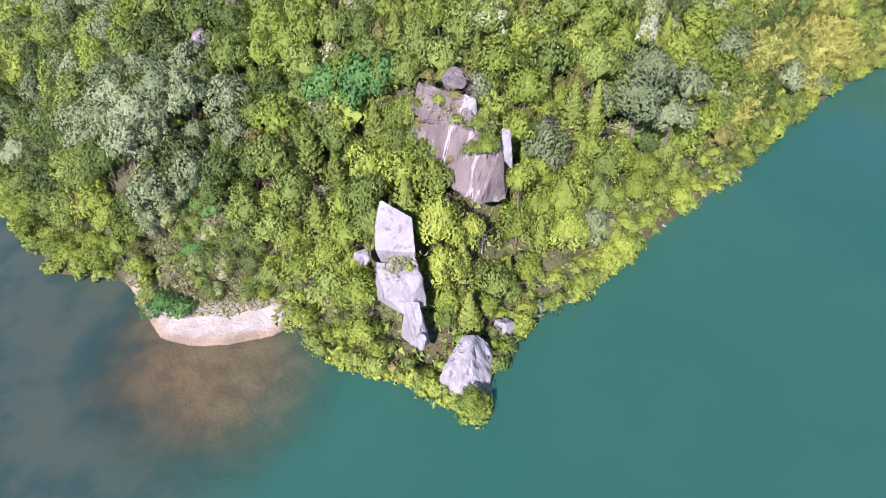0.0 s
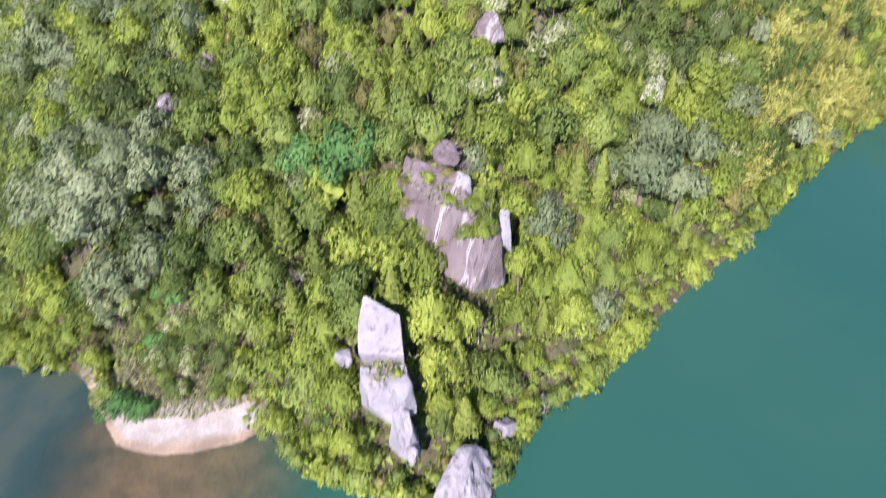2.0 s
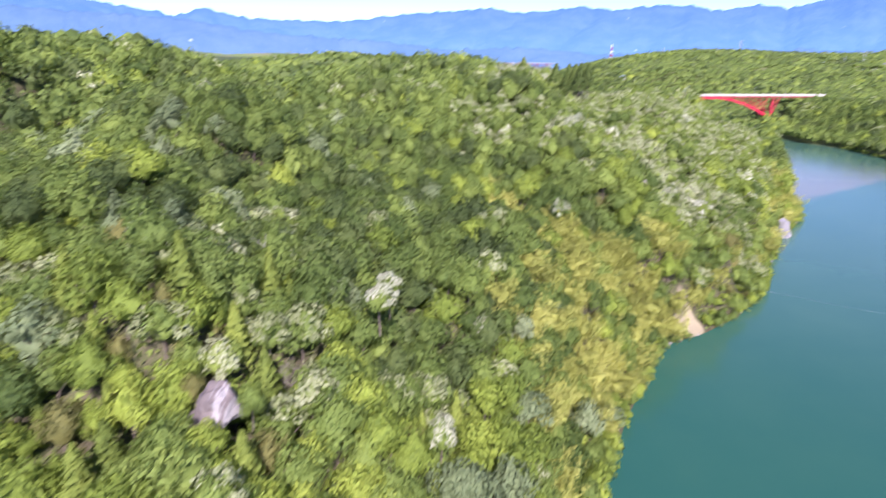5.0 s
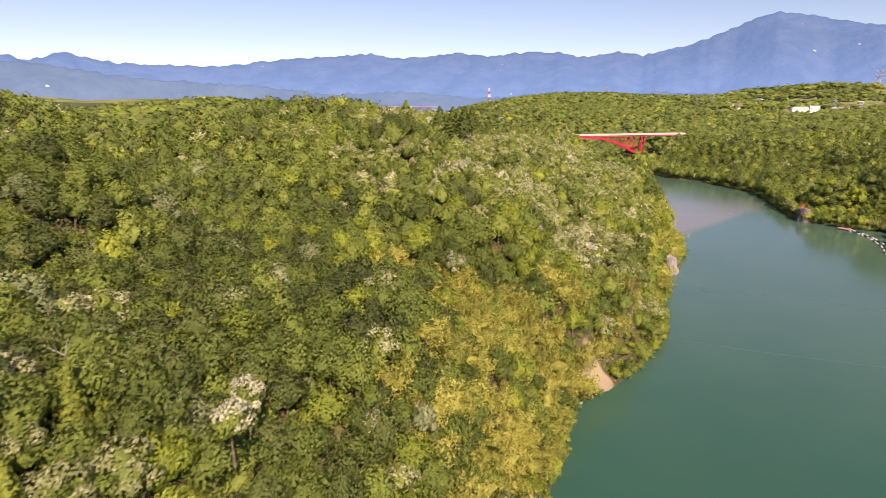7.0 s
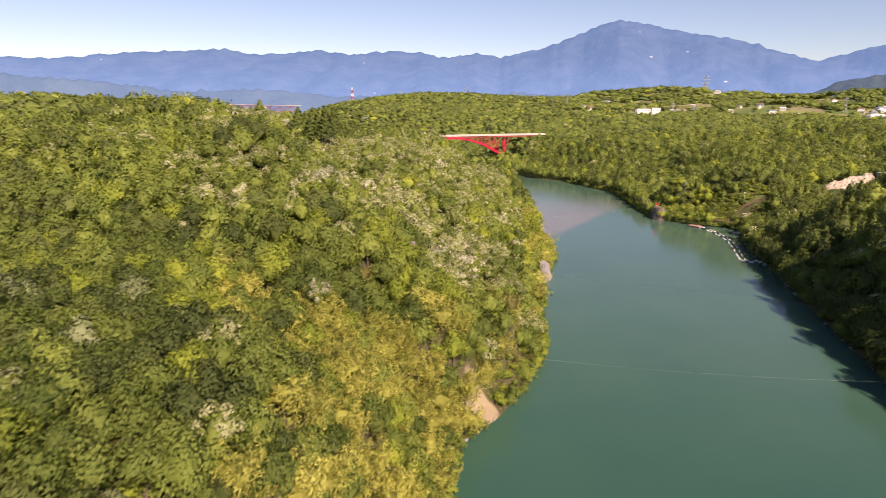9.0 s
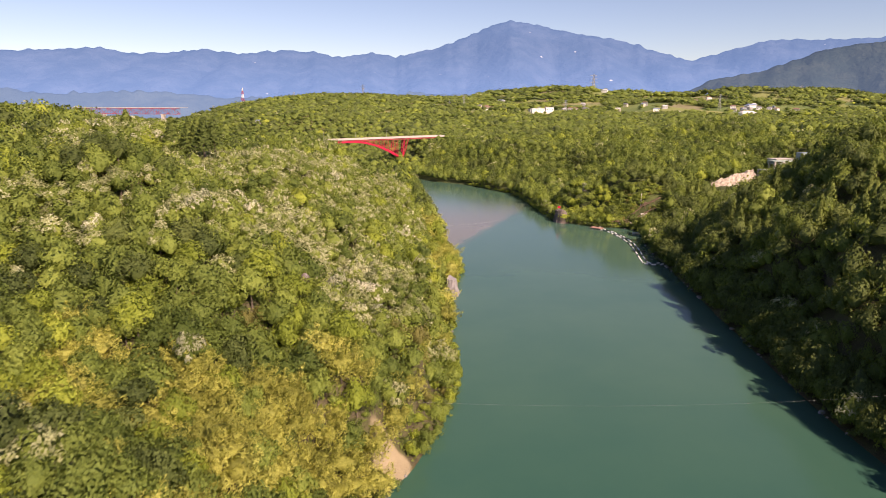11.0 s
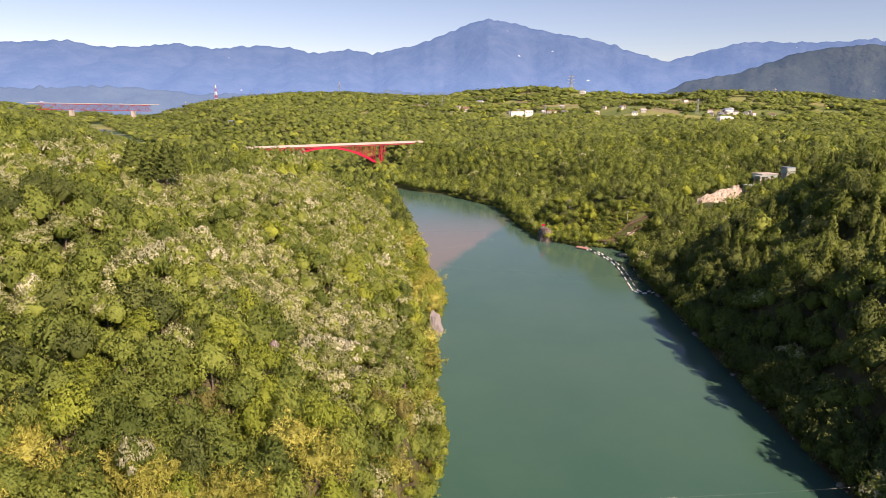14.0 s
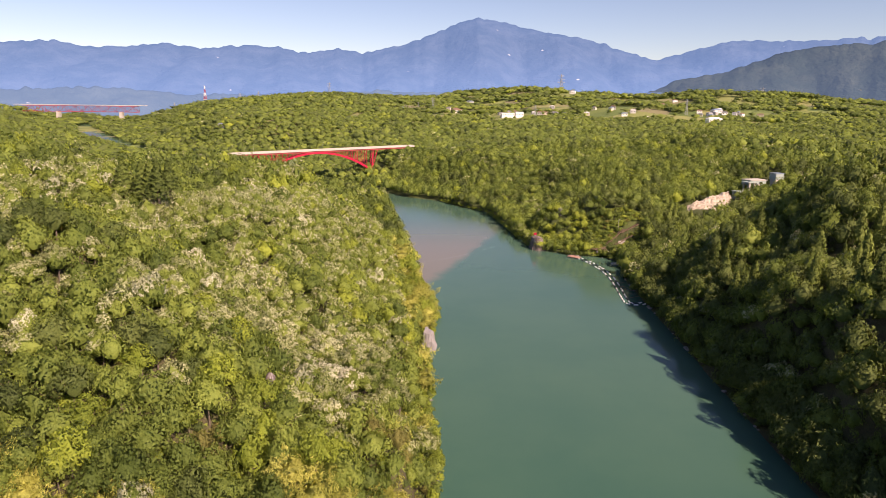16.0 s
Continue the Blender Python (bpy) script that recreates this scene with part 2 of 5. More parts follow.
RIDGES = [(-147, 161, 63), (-136, 113, 55), (-87, 85, 43), (-155, 131, 68), (-36, 66, 30), (-35, 101, 27), (-67, 131, 50), (-5, 124, 19), (-66, 103, 39), (-25, 111, 32), (-81, 146, 55),
          (-47, 217, 40), (-20, 218, 26), (-47, 325, 38), (-88, 256, 58), (-112, 167, 69), (-156, 259, 71), (-12, 135, 26), (-57, 128, 43), (-75, 300, 53), (-62, 92, 31), (-22, 170, 28),
          (-120, 420, 52), (-200, 520, 46), (-260, 330, 74), (-330, 100, 84), (-230, 0, 82), (-260, -60, 72), (-320, 700, 34), (-600, 600, 80)]
FAR = [(100.5, 193, 15), (127, 217, 41), (104, 222, 18), (116, 324, 17), (150, 289, 41), (130, 218, 43), (142, 284, 37), (175, 265, 61), (82, 457, 26), (119, 443, 36), (53, 592, 16), (120, 156, 33), (132, 180, 48), (150, 170, 62), (122, 270, 26), (122, 120, 34), (190, 290, 68), (220, 285, 80), (270, 300, 85), (200, 425, 15), (188, 456, 15), (232, 450, 24), (160, 400, 16), (262, 470, 32), (310, 420, 60), (200, 150, 74),
       (190, 40, 60), (230, -150, 60), (195, 470, 28), (235, 510, 30), (300, 560, 50), (150, 620, 40), (40, 760, 38), (-60, 830, 42), (150, 900, 52), (350, 800, 62), (400, 1100, 62),
       (130, 1150, 60), (130, 1330, 72), (-300, 1300, 76), (-30, 1500, 74), (-800, 2000, 104), (-640, 1750, 104), (-560, 1450, 96), (-480, 1300, 84), (-420, 1650, 112), (-300, 1700, 110), (-950, 2250, 96), (-620, 917, 76), (-590, 917, 62), (-520, 915, 27), (-480, 905, 18), (-690, 930, 90), (-570, 800, 54), (500, 1700, 96)]
WIDE = [(-500, 2600, 125), (300, 2300, 150), (900, 2000, 140), (1500, 1500, 110), (900, 900, 110), (1500, 500, 120), (700, 300, 110), (700, -500, 90), (-1600, 1500, 105), (-1500, 700, 110),
        (-1900, 2500, 70), (-900, 200, 95), (-1800, -200, 120), (-900, 3200, 70), (600, 3200, 110), (2000, 3000, 120), (-2800, 1500, 130), (-640, 1040, 36), (-1180, 1250, 95), (-800, 1330, 22), (-1000, 1750, 16), (-1220, 2180, 16), (2500, 800, 140)]
# Open fields on the plateau: centre and half widths.
FIELDS = [(410, 1480, 150, 110), (200, 1500, 110, 90), (60, 1580, 90, 70), (-60, 1540, 60, 50), (-560, 1760, 80, 40), (640, 1500, 70, 50)]
KNOTS = np.array(SPURS + RIDGES + FAR + WIDE, float)
CANOPY = 6.5


def shore_distance(x, y):
    """Metres to the shore: above 0 on land, below 0 on the water."""
    x, y = np.asarray(x, float), np.asarray(y, float)
    best, inside = np.full(x.shape, 1e9), np.zeros(x.shape, bool)
    for (ax, ay), (bx, by) in zip(SHORE, np.roll(SHORE, -1, 0)):
        dx, dy = bx - ax, by - ay
        t = np.clip(((x - ax) * dx + (y - ay) * dy) / (dx * dx + dy * dy), 0, 1)
        best = np.minimum(best, (x - ax - t * dx) ** 2 + (y - ay - t * dy) ** 2)
        if by != ay:
            inside ^= ((ay > y) != (by > y)) & (x < ax + (y - ay) * dx / dy)
    return np.where(inside, -1, 1) * np.sqrt(best)


def ripple(x, y, seed, size):
    """Smooth ups and downs between -1 and 1."""
    rng = np.random.default_rng(seed)
    out = np.zeros(np.shape(x))
    for k in range(5):
        a, p, s = rng.uniform(0, 6.28), rng.uniform(0, 6.28), size * rng.uniform(0.6, 1.6)
        out = out + np.sin((x * np.cos(a) + y * np.sin(a)) * 6.28 / s + p)
    return out / 5


def ground(x, y):
    """The height of the ground, and the distance to the shore."""
    x, y = np.asarray(x, float), np.asarray(y, float)
    d = shore_distance(x, y)
    reach = np.clip(np.hypot(x, y - 100) - 350, 0, 3000) * 0.12
    top, weight = np.zeros(x.shape), np.zeros(x.shape)
    for kx, ky, kz in KNOTS:
        w = 1 / ((x - kx) ** 2 + (y - ky) ** 2 + 9 + reach ** 2) ** 1.6
        top, weight = top + w * max(kz - CANOPY, 1.0), weight + w
    w = 1.6 / (np.maximum(d, 0) ** 2 + 4) ** 1.6
    top, weight = top + w * 0.6, weight + w
    z = (top / weight + ripple(x, y, 5, 26) * np.clip(d / 30, 0, 1) * 0.9) * np.clip(d / 1.6, 0, 1)
    z = z + np.clip((np.hypot(x, y) - 600) / 800, 0, 1) * (ripple(x, y, 8, 300) * 7 + ripple(x, y, 9, 120) * 3) * np.clip(d / 60, 0, 1)
    # the far river runs in a valley of its own
    away = np.clip((y - 820) / 150, 0, 1) * np.clip((-200 - x) / 100, 0, 1)
    z = z * (1 - away) + np.minimum(z, 2 + np.maximum(d - 8, 0) * 0.42) * away
    beach = np.exp(-(((x + 16) / 16) ** 2 + ((y + 103) / 14) ** 2))
    z = np.where(d < 16, np.minimum(z, z * (1 - beach) + beach * (0.12 * np.maximum(d, 0) + np.clip(d - 6, 0, 99) ** 1.3 * 0.4)), z)
    shelf = 0.28 - 0.24 * np.exp(-(((x + 2) / 30) ** 2 + ((y + 108) / 22) ** 2))
    bed = -np.minimum(np.abs(d) * shelf, 9)
    return np.where(d > 0, z, bed), d


# ---- mesh helpers ----
def mesh_from(name, verts, quads=None, tris=None, materials=(), smooth=False, tint=None, which=None, normals=None):
    """A mesh from arrays of corners and of four- and three-cornered faces."""
    me = bpy.data.meshes.new(name)
    quads = np.zeros((0, 4), int) if quads is None else np.asarray(quads)
    tris = np.zeros((0, 3), int) if tris is None else np.asarray(tris)
    verts = np.asarray(verts, np.float32)
    loops = np.concatenate([quads.ravel(), tris.ravel()]).astype(np.int32)
    starts = np.concatenate([np.arange(len(quads)) * 4, len(quads) * 4 + np.arange(len(tris)) * 3]).astype(np.int32)
    me.vertices.add(len(verts))
    me.vertices.foreach_set("co", verts.ravel())
    me.loops.add(len(loops))
    me.loops.foreach_set("vertex_index", loops)
    me.polygons.add(len(starts))
    me.polygons.foreach_set("loop_start", starts)
    for m in materials:
        me.materials.append(m)
    if which is not None:
        me.polygons.foreach_set("material_index", np.asarray(which, np.int32))
    me.update(calc_edges=True)
    if smooth:
        me.polygons.foreach_set("use_smooth", np.ones(len(starts), bool))
    if tint is not None:
        me.attributes.new("tint", "FLOAT", "POINT").data.foreach_set("value", np.asarray(tint, np.float32))
    me.validate()
    if normals is not None:
        me.attributes.new("custom_normal", "FLOAT_VECTOR", "POINT").data.foreach_set("vector", np.asarray(normals, np.float32).ravel())
    return me


def part(name, bm, material, parent=None, label=""):
    """Links a bmesh as one mesh object under a thing or a part."""
    me = bpy.data.meshes.new(name)
    bm.to_mesh(me)
    bm.free()
    me.materials.append(material)
    ob = new(name, me)
    if parent:
        ob.parent = parent
    if label:
        tagged(ob, label)
    return ob


def thing(name, label, category, at=(0, 0, 0), group="", turn=0.0):
    ob = new(name)
    ob.empty_display_size = 0.3
    ob.matrix_world = pose(*at, 0, 0, turn)
    return tagged(ob, label, category, group)


def add_box(bm, size, at, turn=None):
    m = Matrix.Translation(at) @ (turn.to_4x4() if turn else Matrix()) @ Matrix.Diagonal((*size, 1))
    bmesh.ops.create_cube(bm, size=1, matrix=m)


def add_bar(bm, a, b, width, depth=None):
    """A square bar from a to b."""
    a, b = Vector(a), Vector(b)
    q = (b - a).to_track_quat("Z", "Y")
    m = Matrix.Translation((a + b) / 2) @ q.to_matrix().to_4x4() @ Matrix.Diagonal((width, depth or width, (b - a).length, 1))
    bmesh.ops.create_cube(bm, size=1, matrix=m)


def add_rod(bm, a, b, r0, r1=None, sides=7):
    """A round tapered rod from a to b."""
    a, b = Vector(a), Vector(b)
    q = (b - a).to_track_quat("Z", "Y")
    m = Matrix.Translation((a + b) / 2) @ q.to_matrix().to_4x4()
    bmesh.ops.create_cone(bm, cap_ends=True, segments=sides, radius1=r0, radius2=r0 if r1 is None else r1, depth=(b - a).length, matrix=m)


# ---- ground, water, mountains ----
def graded(lo, fine_lo, fine_hi, hi, step, grow=1.13):
    xs = list(np.arange(fine_lo, fine_hi + step, step))
    s = step
    while xs[-1] < hi:
        s *= grow
        xs.append(xs[-1] + s)
    s = step
    while xs[0] > lo:
        s *= grow
        xs.insert(0, xs[0] - s)
    return np.array(xs)


def lines(lo, hi, *stretches):
    """Grid lines: even within the stretches (from, to, step), wider and wider outside."""
    xs = np.concatenate([np.arange(a, b, step) for a, b, step in stretches])
    return np.concatenate([graded(lo, xs[0], xs[0], xs[0], 5.0)[:-1], xs, graded(xs[-1], xs[-1], xs[-1], hi, 5.0)[1:]])


gx = lines(-4800, 4800, (-190, -62, 4.0), (-62, 24, 1.6), (24, 96, 6.0), (96, 290, 4.0))
gy = lines(-2500, 4800, (-170, -134, 4.0), (-134, -30, 1.6), (-30, 140, 2.6), (140, 700, 4.5))
X, Y = np.meshgrid(gx, gy)
Zg, Dg = ground(X, Y)
rows, cols = X.shape
i = np.arange(rows * cols).reshape(rows, cols)
quads = np.stack([i[:-1, :-1], i[:-1, 1:], i[1:, 1:], i[1:, :-1]], -1).reshape(-1, 4)
tagged(new("ground", mesh_from("ground", np.stack([X, Y, Zg], -1).reshape(-1, 3), quads, materials=[FLOOR], smooth=True)),
       "wooded hills and plateau with dark leaf litter and sandy shores", "ground", kind="structure")

n = Nodes("river_water", 0.14, specular=0.5)
n.bsdf.inputs["IOR"].default_value = 1.33
axis = n.add("ShaderNodeSeparateXYZ")
n.link(n.place, axis.inputs[0])
swirl = n.noise(0.02, 4, 0.6)
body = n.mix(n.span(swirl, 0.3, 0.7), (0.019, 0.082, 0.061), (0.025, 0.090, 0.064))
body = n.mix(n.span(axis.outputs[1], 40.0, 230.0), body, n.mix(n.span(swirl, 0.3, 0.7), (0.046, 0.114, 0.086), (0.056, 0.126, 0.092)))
lake = n.maths("MULTIPLY", oval(n, -40, -140, 66, 44, 0.9, 0.04, 0.3, 1.4), 0.85)
body = n.mix(lake, body, n.mix(n.span(n.noise(0.12, 5), 0.4, 0.65), (0.055, 0.066, 0.050), (0.030, 0.050, 0.045)))
# a tongue of pale silt that the side stream brings in
edge = n.maths("ADD", n.maths("MULTIPLY", n.maths("SUBTRACT", axis.outputs[0], -4.0), -0.945), n.maths("MULTIPLY", n.maths("SUBTRACT", axis.outputs[1], 334.0), 0.33))
edge = n.maths("ADD", edge, n.maths("MULTIPLY", n.maths("SUBTRACT", n.noise(0.05, 4), 0.5), 14.0))
silt = n.maths("MULTIPLY", n.span(edge, 0.0, 9.0), n.maths("SUBTRACT", 1.0, n.span(axis.outputs[1], 395, 560)))
body = n.mix(n.maths("MULTIPLY", silt, 0.8), body, (0.200, 0.165, 0.130))
n.colour(body).bump(n.noise(1.2, 3, 0.6, n.stretched(1.0, 0.6, 1)), 0.10, 0.06)
clear = n.add("ShaderNodeBsdfTransparent")
clear.inputs["Color"].default_value = (0.80, 0.74, 0.60, 1)
shallow = n.add("ShaderNodeMixShader")
n.link(n.maths("MULTIPLY", oval(n, -12, -106, 20, 17, 1.3, 0.09, 0.0, 1.6), 0.66), shallow.inputs[0])
n.link(n.bsdf.outputs[0], shallow.inputs[1])
n.link(clear.outputs[0], shallow.inputs[2])
n.link(shallow.outputs[0], n.out.inputs["Surface"])
WATER = n.mat
bm = bmesh.new()
bmesh.ops.create_grid(bm, x_segments=1, y_segments=1, size=4800)
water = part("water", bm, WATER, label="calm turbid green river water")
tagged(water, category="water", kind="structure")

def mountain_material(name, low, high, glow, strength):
    """Backdrop slopes seen through kilometres of air, whose haze is a faint blue glow."""
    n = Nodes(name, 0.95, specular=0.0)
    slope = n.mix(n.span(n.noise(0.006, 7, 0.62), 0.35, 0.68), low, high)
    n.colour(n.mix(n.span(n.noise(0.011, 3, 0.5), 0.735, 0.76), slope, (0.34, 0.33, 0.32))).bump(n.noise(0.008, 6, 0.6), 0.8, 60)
    # haze painted as emission, strongest low on the slopes
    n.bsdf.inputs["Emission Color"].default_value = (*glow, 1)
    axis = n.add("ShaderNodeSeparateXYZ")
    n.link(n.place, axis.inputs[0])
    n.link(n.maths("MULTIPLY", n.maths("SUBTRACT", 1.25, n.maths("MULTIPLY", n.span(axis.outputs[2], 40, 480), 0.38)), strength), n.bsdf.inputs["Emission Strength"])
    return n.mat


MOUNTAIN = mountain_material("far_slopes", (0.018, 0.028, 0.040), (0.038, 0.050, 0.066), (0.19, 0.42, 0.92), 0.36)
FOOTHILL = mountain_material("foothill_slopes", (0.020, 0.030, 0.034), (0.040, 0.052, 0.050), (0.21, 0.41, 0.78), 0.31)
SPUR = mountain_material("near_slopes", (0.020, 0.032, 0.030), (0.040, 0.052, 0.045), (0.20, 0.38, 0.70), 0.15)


def mountains(name, label, skyline, r_crest, r_foot, foot, seed, material):
    """A range seen from the river: bearing and height angle of its crest, with spurs running down to its foot."""
    az = np.arange(skyline[0][0], skyline[-1][0] + 0.01, 0.2)
    el = np.interp(az, [a for a, _ in skyline], [e for _, e in skyline])
    rng = np.random.default_rng(seed)
    el = el + np.convolve(rng.normal(0, 0.09, len(az)), [0.25, 0.5, 0.25], "same")
    crest = 95 + np.tan(np.radians(el)) * r_crest
    V = []
    for s in np.concatenate([np.linspace(0, 1, 26), [1.06, 1.16]]):
        low, fade = min(s, 1), np.sin(min(s, 1) * math.pi)
        r = r_foot + (r_crest - r_foot) * s
        x, y = np.sin(np.radians(az)) * r, np.cos(np.radians(az)) * r
        spur = np.abs(ripple(x * 1.0, y * 0.45, seed, 700)) * 2 - 0.6 + ripple(x, y * 0.5, seed + 1, 260) * 0.5
        V.append(np.stack([x, y, foot + (crest - foot) * low ** 1.15 + spur * 75 * fade - max(s - 1, 0) * 1500], -1))
    V = np.array(V)
    i = np.arange(V.shape[0] * V.shape[1]).reshape(V.shape[:2])
    q = np.stack([i[:-1, :-1], i[:-1, 1:], i[1:, 1:], i[1:, :-1]], -1).reshape(-1, 4)
    return tagged(new(name, mesh_from(name, V.reshape(-1, 3), q, materials=[material], smooth=True)), label, "mountains", kind="structure")


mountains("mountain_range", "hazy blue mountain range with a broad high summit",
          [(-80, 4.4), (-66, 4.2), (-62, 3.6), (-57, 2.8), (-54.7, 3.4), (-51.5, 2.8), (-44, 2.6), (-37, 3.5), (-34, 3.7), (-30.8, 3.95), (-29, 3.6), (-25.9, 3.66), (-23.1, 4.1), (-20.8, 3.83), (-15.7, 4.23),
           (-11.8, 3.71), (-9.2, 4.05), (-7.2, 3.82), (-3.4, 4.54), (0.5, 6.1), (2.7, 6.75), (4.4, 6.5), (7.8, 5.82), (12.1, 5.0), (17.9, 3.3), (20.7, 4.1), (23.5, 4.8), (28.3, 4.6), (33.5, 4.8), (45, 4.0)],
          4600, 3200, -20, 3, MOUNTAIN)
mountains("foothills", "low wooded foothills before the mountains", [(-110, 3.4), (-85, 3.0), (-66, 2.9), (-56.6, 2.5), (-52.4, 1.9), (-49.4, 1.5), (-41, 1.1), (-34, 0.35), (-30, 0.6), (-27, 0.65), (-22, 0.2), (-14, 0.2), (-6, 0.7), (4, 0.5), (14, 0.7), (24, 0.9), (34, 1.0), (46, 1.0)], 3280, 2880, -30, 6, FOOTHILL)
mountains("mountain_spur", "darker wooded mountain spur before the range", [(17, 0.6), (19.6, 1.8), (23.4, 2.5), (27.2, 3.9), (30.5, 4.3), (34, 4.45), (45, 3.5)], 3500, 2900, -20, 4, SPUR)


# ---- trees ----
def unit(v):
    return v / np.maximum(np.linalg.norm(v, axis=-1, keepdims=True), 1e-9)


def ball(level):
    """Corners and faces of a ball without its underside."""
    bm = bmesh.new()
    bmesh.ops.create_icosphere(bm, subdivisions=level, radius=1)
    bmesh.ops.delete(bm, geom=[f for f in bm.faces if f.calc_center_median().z < -0.45], context="FACES")
    bmesh.ops.delete(bm, geom=[v for v in bm.verts if not v.link_faces], context="VERTS")
    bm.verts.index_update()
    out = np.array([v.co[:] for v in bm.verts]), np.array([[v.index for v in f.verts] for f in bm.faces])
    bm.free()
    return out


BALLS = {0: ball(1), 1: ball(2)}


def sprays(points, normals, size, rng, droop=0.15, slim=0.6, wild=0.65, swell=0.45):
    """Three-cornered leaf sprays that lie loosely over the crown's surface, and the way that each of their corners faces."""
    nrm = unit(normals + rng.normal(0, wild, normals.shape))
    side = unit(np.cross(nrm, rng.normal(size=nrm.shape)))
    ahead = np.cross(nrm, side)
    s = size * rng.uniform(0.6, 1.35, (len(points), 1))
    corners = np.stack([points - ahead * s * 0.7 + side * s * slim, points + ahead * s - nrm * s * droop * 2, points - ahead * s * 0.6 - side * s * slim], 1)
    facing = unit(nrm * (1 - swell) + unit(normals) * swell)
    return corners.reshape(-1, 3), np.arange(len(points) * 3).reshape(-1, 3), np.repeat(facing, 3, axis=0)


def crown_arrays(seed, kind, leaves, size, level=1, wild=0.35, dense=True, full=(0.58, 0.88), swell=0.45):
    """A crown about one metre in radius and in height from 0 to about 1.6: corners, faces, which faces lie inside, and the corners' normals."""
    rng = np.random.default_rng(seed)
    if kind == "cone":
        h = rng.uniform(0, 1, leaves) ** 0.8
        a = rng.uniform(0, 6.283, leaves)
        tier = 0.80 + 0.20 * np.sin(h * 50 + np.sin(a * 3 + seed) * 2.0) + 0.12 * np.sin(a * 5 + seed)
        r = (1 - h) ** 0.85 * 0.55 * tier + 0.02
        p = np.stack([np.cos(a) * r, np.sin(a) * r, h * 1.45], -1)
        nrm = unit(np.stack([np.cos(a), np.sin(a), 0.45 + 0.5 * np.cos(h * 50 + np.sin(a * 3 + seed) * 2.0)], -1))
        lobes = [(np.array([0, 0, z]), (1 - z / 1.45) * 0.40 + 0.02) for z in np.linspace(0.1, 1.2, 6)]
        V, Q, W = sprays(p, nrm, size, rng, 0.3, 0.5, 0.45, swell)
    elif kind == "plume":
        count = 15
        P, N, lobes = [], [], []
        for k in range(count):
            a0 = k * 2.4 + rng.uniform(-0.4, 0.4)
            out = 0.66 * math.sqrt((k + 0.3) / count)
            b = np.array([math.cos(a0), math.sin(a0)]) * out
            lean = np.array([math.cos(a0), math.sin(a0)]) * rng.uniform(0.15, 0.5) + rng.normal(0, 0.14, 2)
            h = rng.uniform(0, 1, leaves // count) ** 0.75
            bend = h ** 2
            c = np.stack([b[0] + lean[0] * bend, b[1] + lean[1] * bend, 0.05 + h * rng.uniform(1.15, 1.65) - bend ** 2 * 0.34], -1)
            a = rng.uniform(0, 6.283, len(h))
            w = 0.27 * np.sin(np.clip(h, 0.03, 0.93) * 3.1416) ** 0.6 * rng.uniform(0.5, 1.1, len(h))
            off = np.stack([np.cos(a) * w, np.sin(a) * w, rng.normal(0, 0.05, len(h))], -1)
            P.append(c + off)
            N.append(unit(off + [0, 0, 0.16]))
            lobes.append((np.array([b[0] + lean[0] * 0.25, b[1] + lean[1] * 0.25, 0.78]), 0.24))
        V, Q, W = sprays(np.concatenate(P), np.concatenate(N), size, rng, 0.35, 0.26, 0.7, swell)
    else:
        count = {"round": 13, "flat": 11, "loose": 17}[kind]
        lobes = []
        for k in range(count):
            a = k * 2.4 + rng.uniform(-0.5, 0.5)
            out = math.sqrt((k + 0.2) / count) * rng.uniform(0.60, 0.86)
            up = (1.20 - 1.00 * out ** 1.7 + rng.uniform(-0.16, 0.16)) * (0.72 if kind == "flat" else 1.0)
            lobes.append((np.array([math.cos(a) * out, math.sin(a) * out, up]), rng.uniform(0.24, 0.40) * (0.80 if kind == "loose" else 1)))
        P, N = [], []
        area = np.array([r * r for _, r in lobes])
        leaves = max(leaves, 4)
        for (c, r), share in zip(lobes, area / area.sum()):
            m = int(leaves * share * 2.2)
            d = unit(rng.normal(size=(m, 3)) + np.array([c[0], c[1], 0.35]) * 0.6)
            lumpy = 1 + 0.16 * np.sin(d[:, :1] * 7 + seed) * np.sin(d[:, 1:2] * 7 + c[0] * 9)
            p = c + d * r * rng.uniform(0.76, 1.16, (m, 1)) * lumpy * [1, 1, 0.82]
            keep = np.ones(m, bool)
            for c2, r2 in lobes:
                if c2 is not c:
                    keep &= np.linalg.norm(p - c2, axis=1) > r2 * 0.84
            P.append(p[keep])
            N.append(d[keep])
        lobe = np.repeat(rng.random(count) < 0.22, [len(p) for p in P])
        P, N = np.concatenate(P), np.concatenate(N)
        pick = rng.permutation(len(P))[:leaves]
        dome = unit(P[pick] - [0, 0, 0.3])
        V, Q, W = sprays(P[pick], unit(N[pick] * 0.75 + dome * 0.35), size, rng, wild=wild, swell=swell)
        inner = (lobe[pick] | (N[pick, 2] < -0.1))
    if kind in ("cone", "plume"):
        inner = np.zeros(len(Q), bool)
        lobes = lobes + [(np.array([0, 0, 0.5]), 0.1)]
    if not dense:
        return V, Q, inner, W
    # the dense inside of the crown: one lumpy surface that follows its lobes
    dirs, faces = BALLS[level]
    heart = np.array([0.0, 0.0, 0.50])
    reach = np.full(len(dirs), 0.30)
    face = dirs.copy()
    for c, r in lobes:
        m = c - heart
        along = dirs @ m
        inside = r * r - (m @ m - along ** 2)
        hit = along + np.sqrt(np.maximum(inside, 0))
        hit = np.where((inside > 0) & (hit > 0), hit, 0)
        face = np.where((hit > reach)[:, None], unit(heart + dirs * hit[:, None] - c), face)
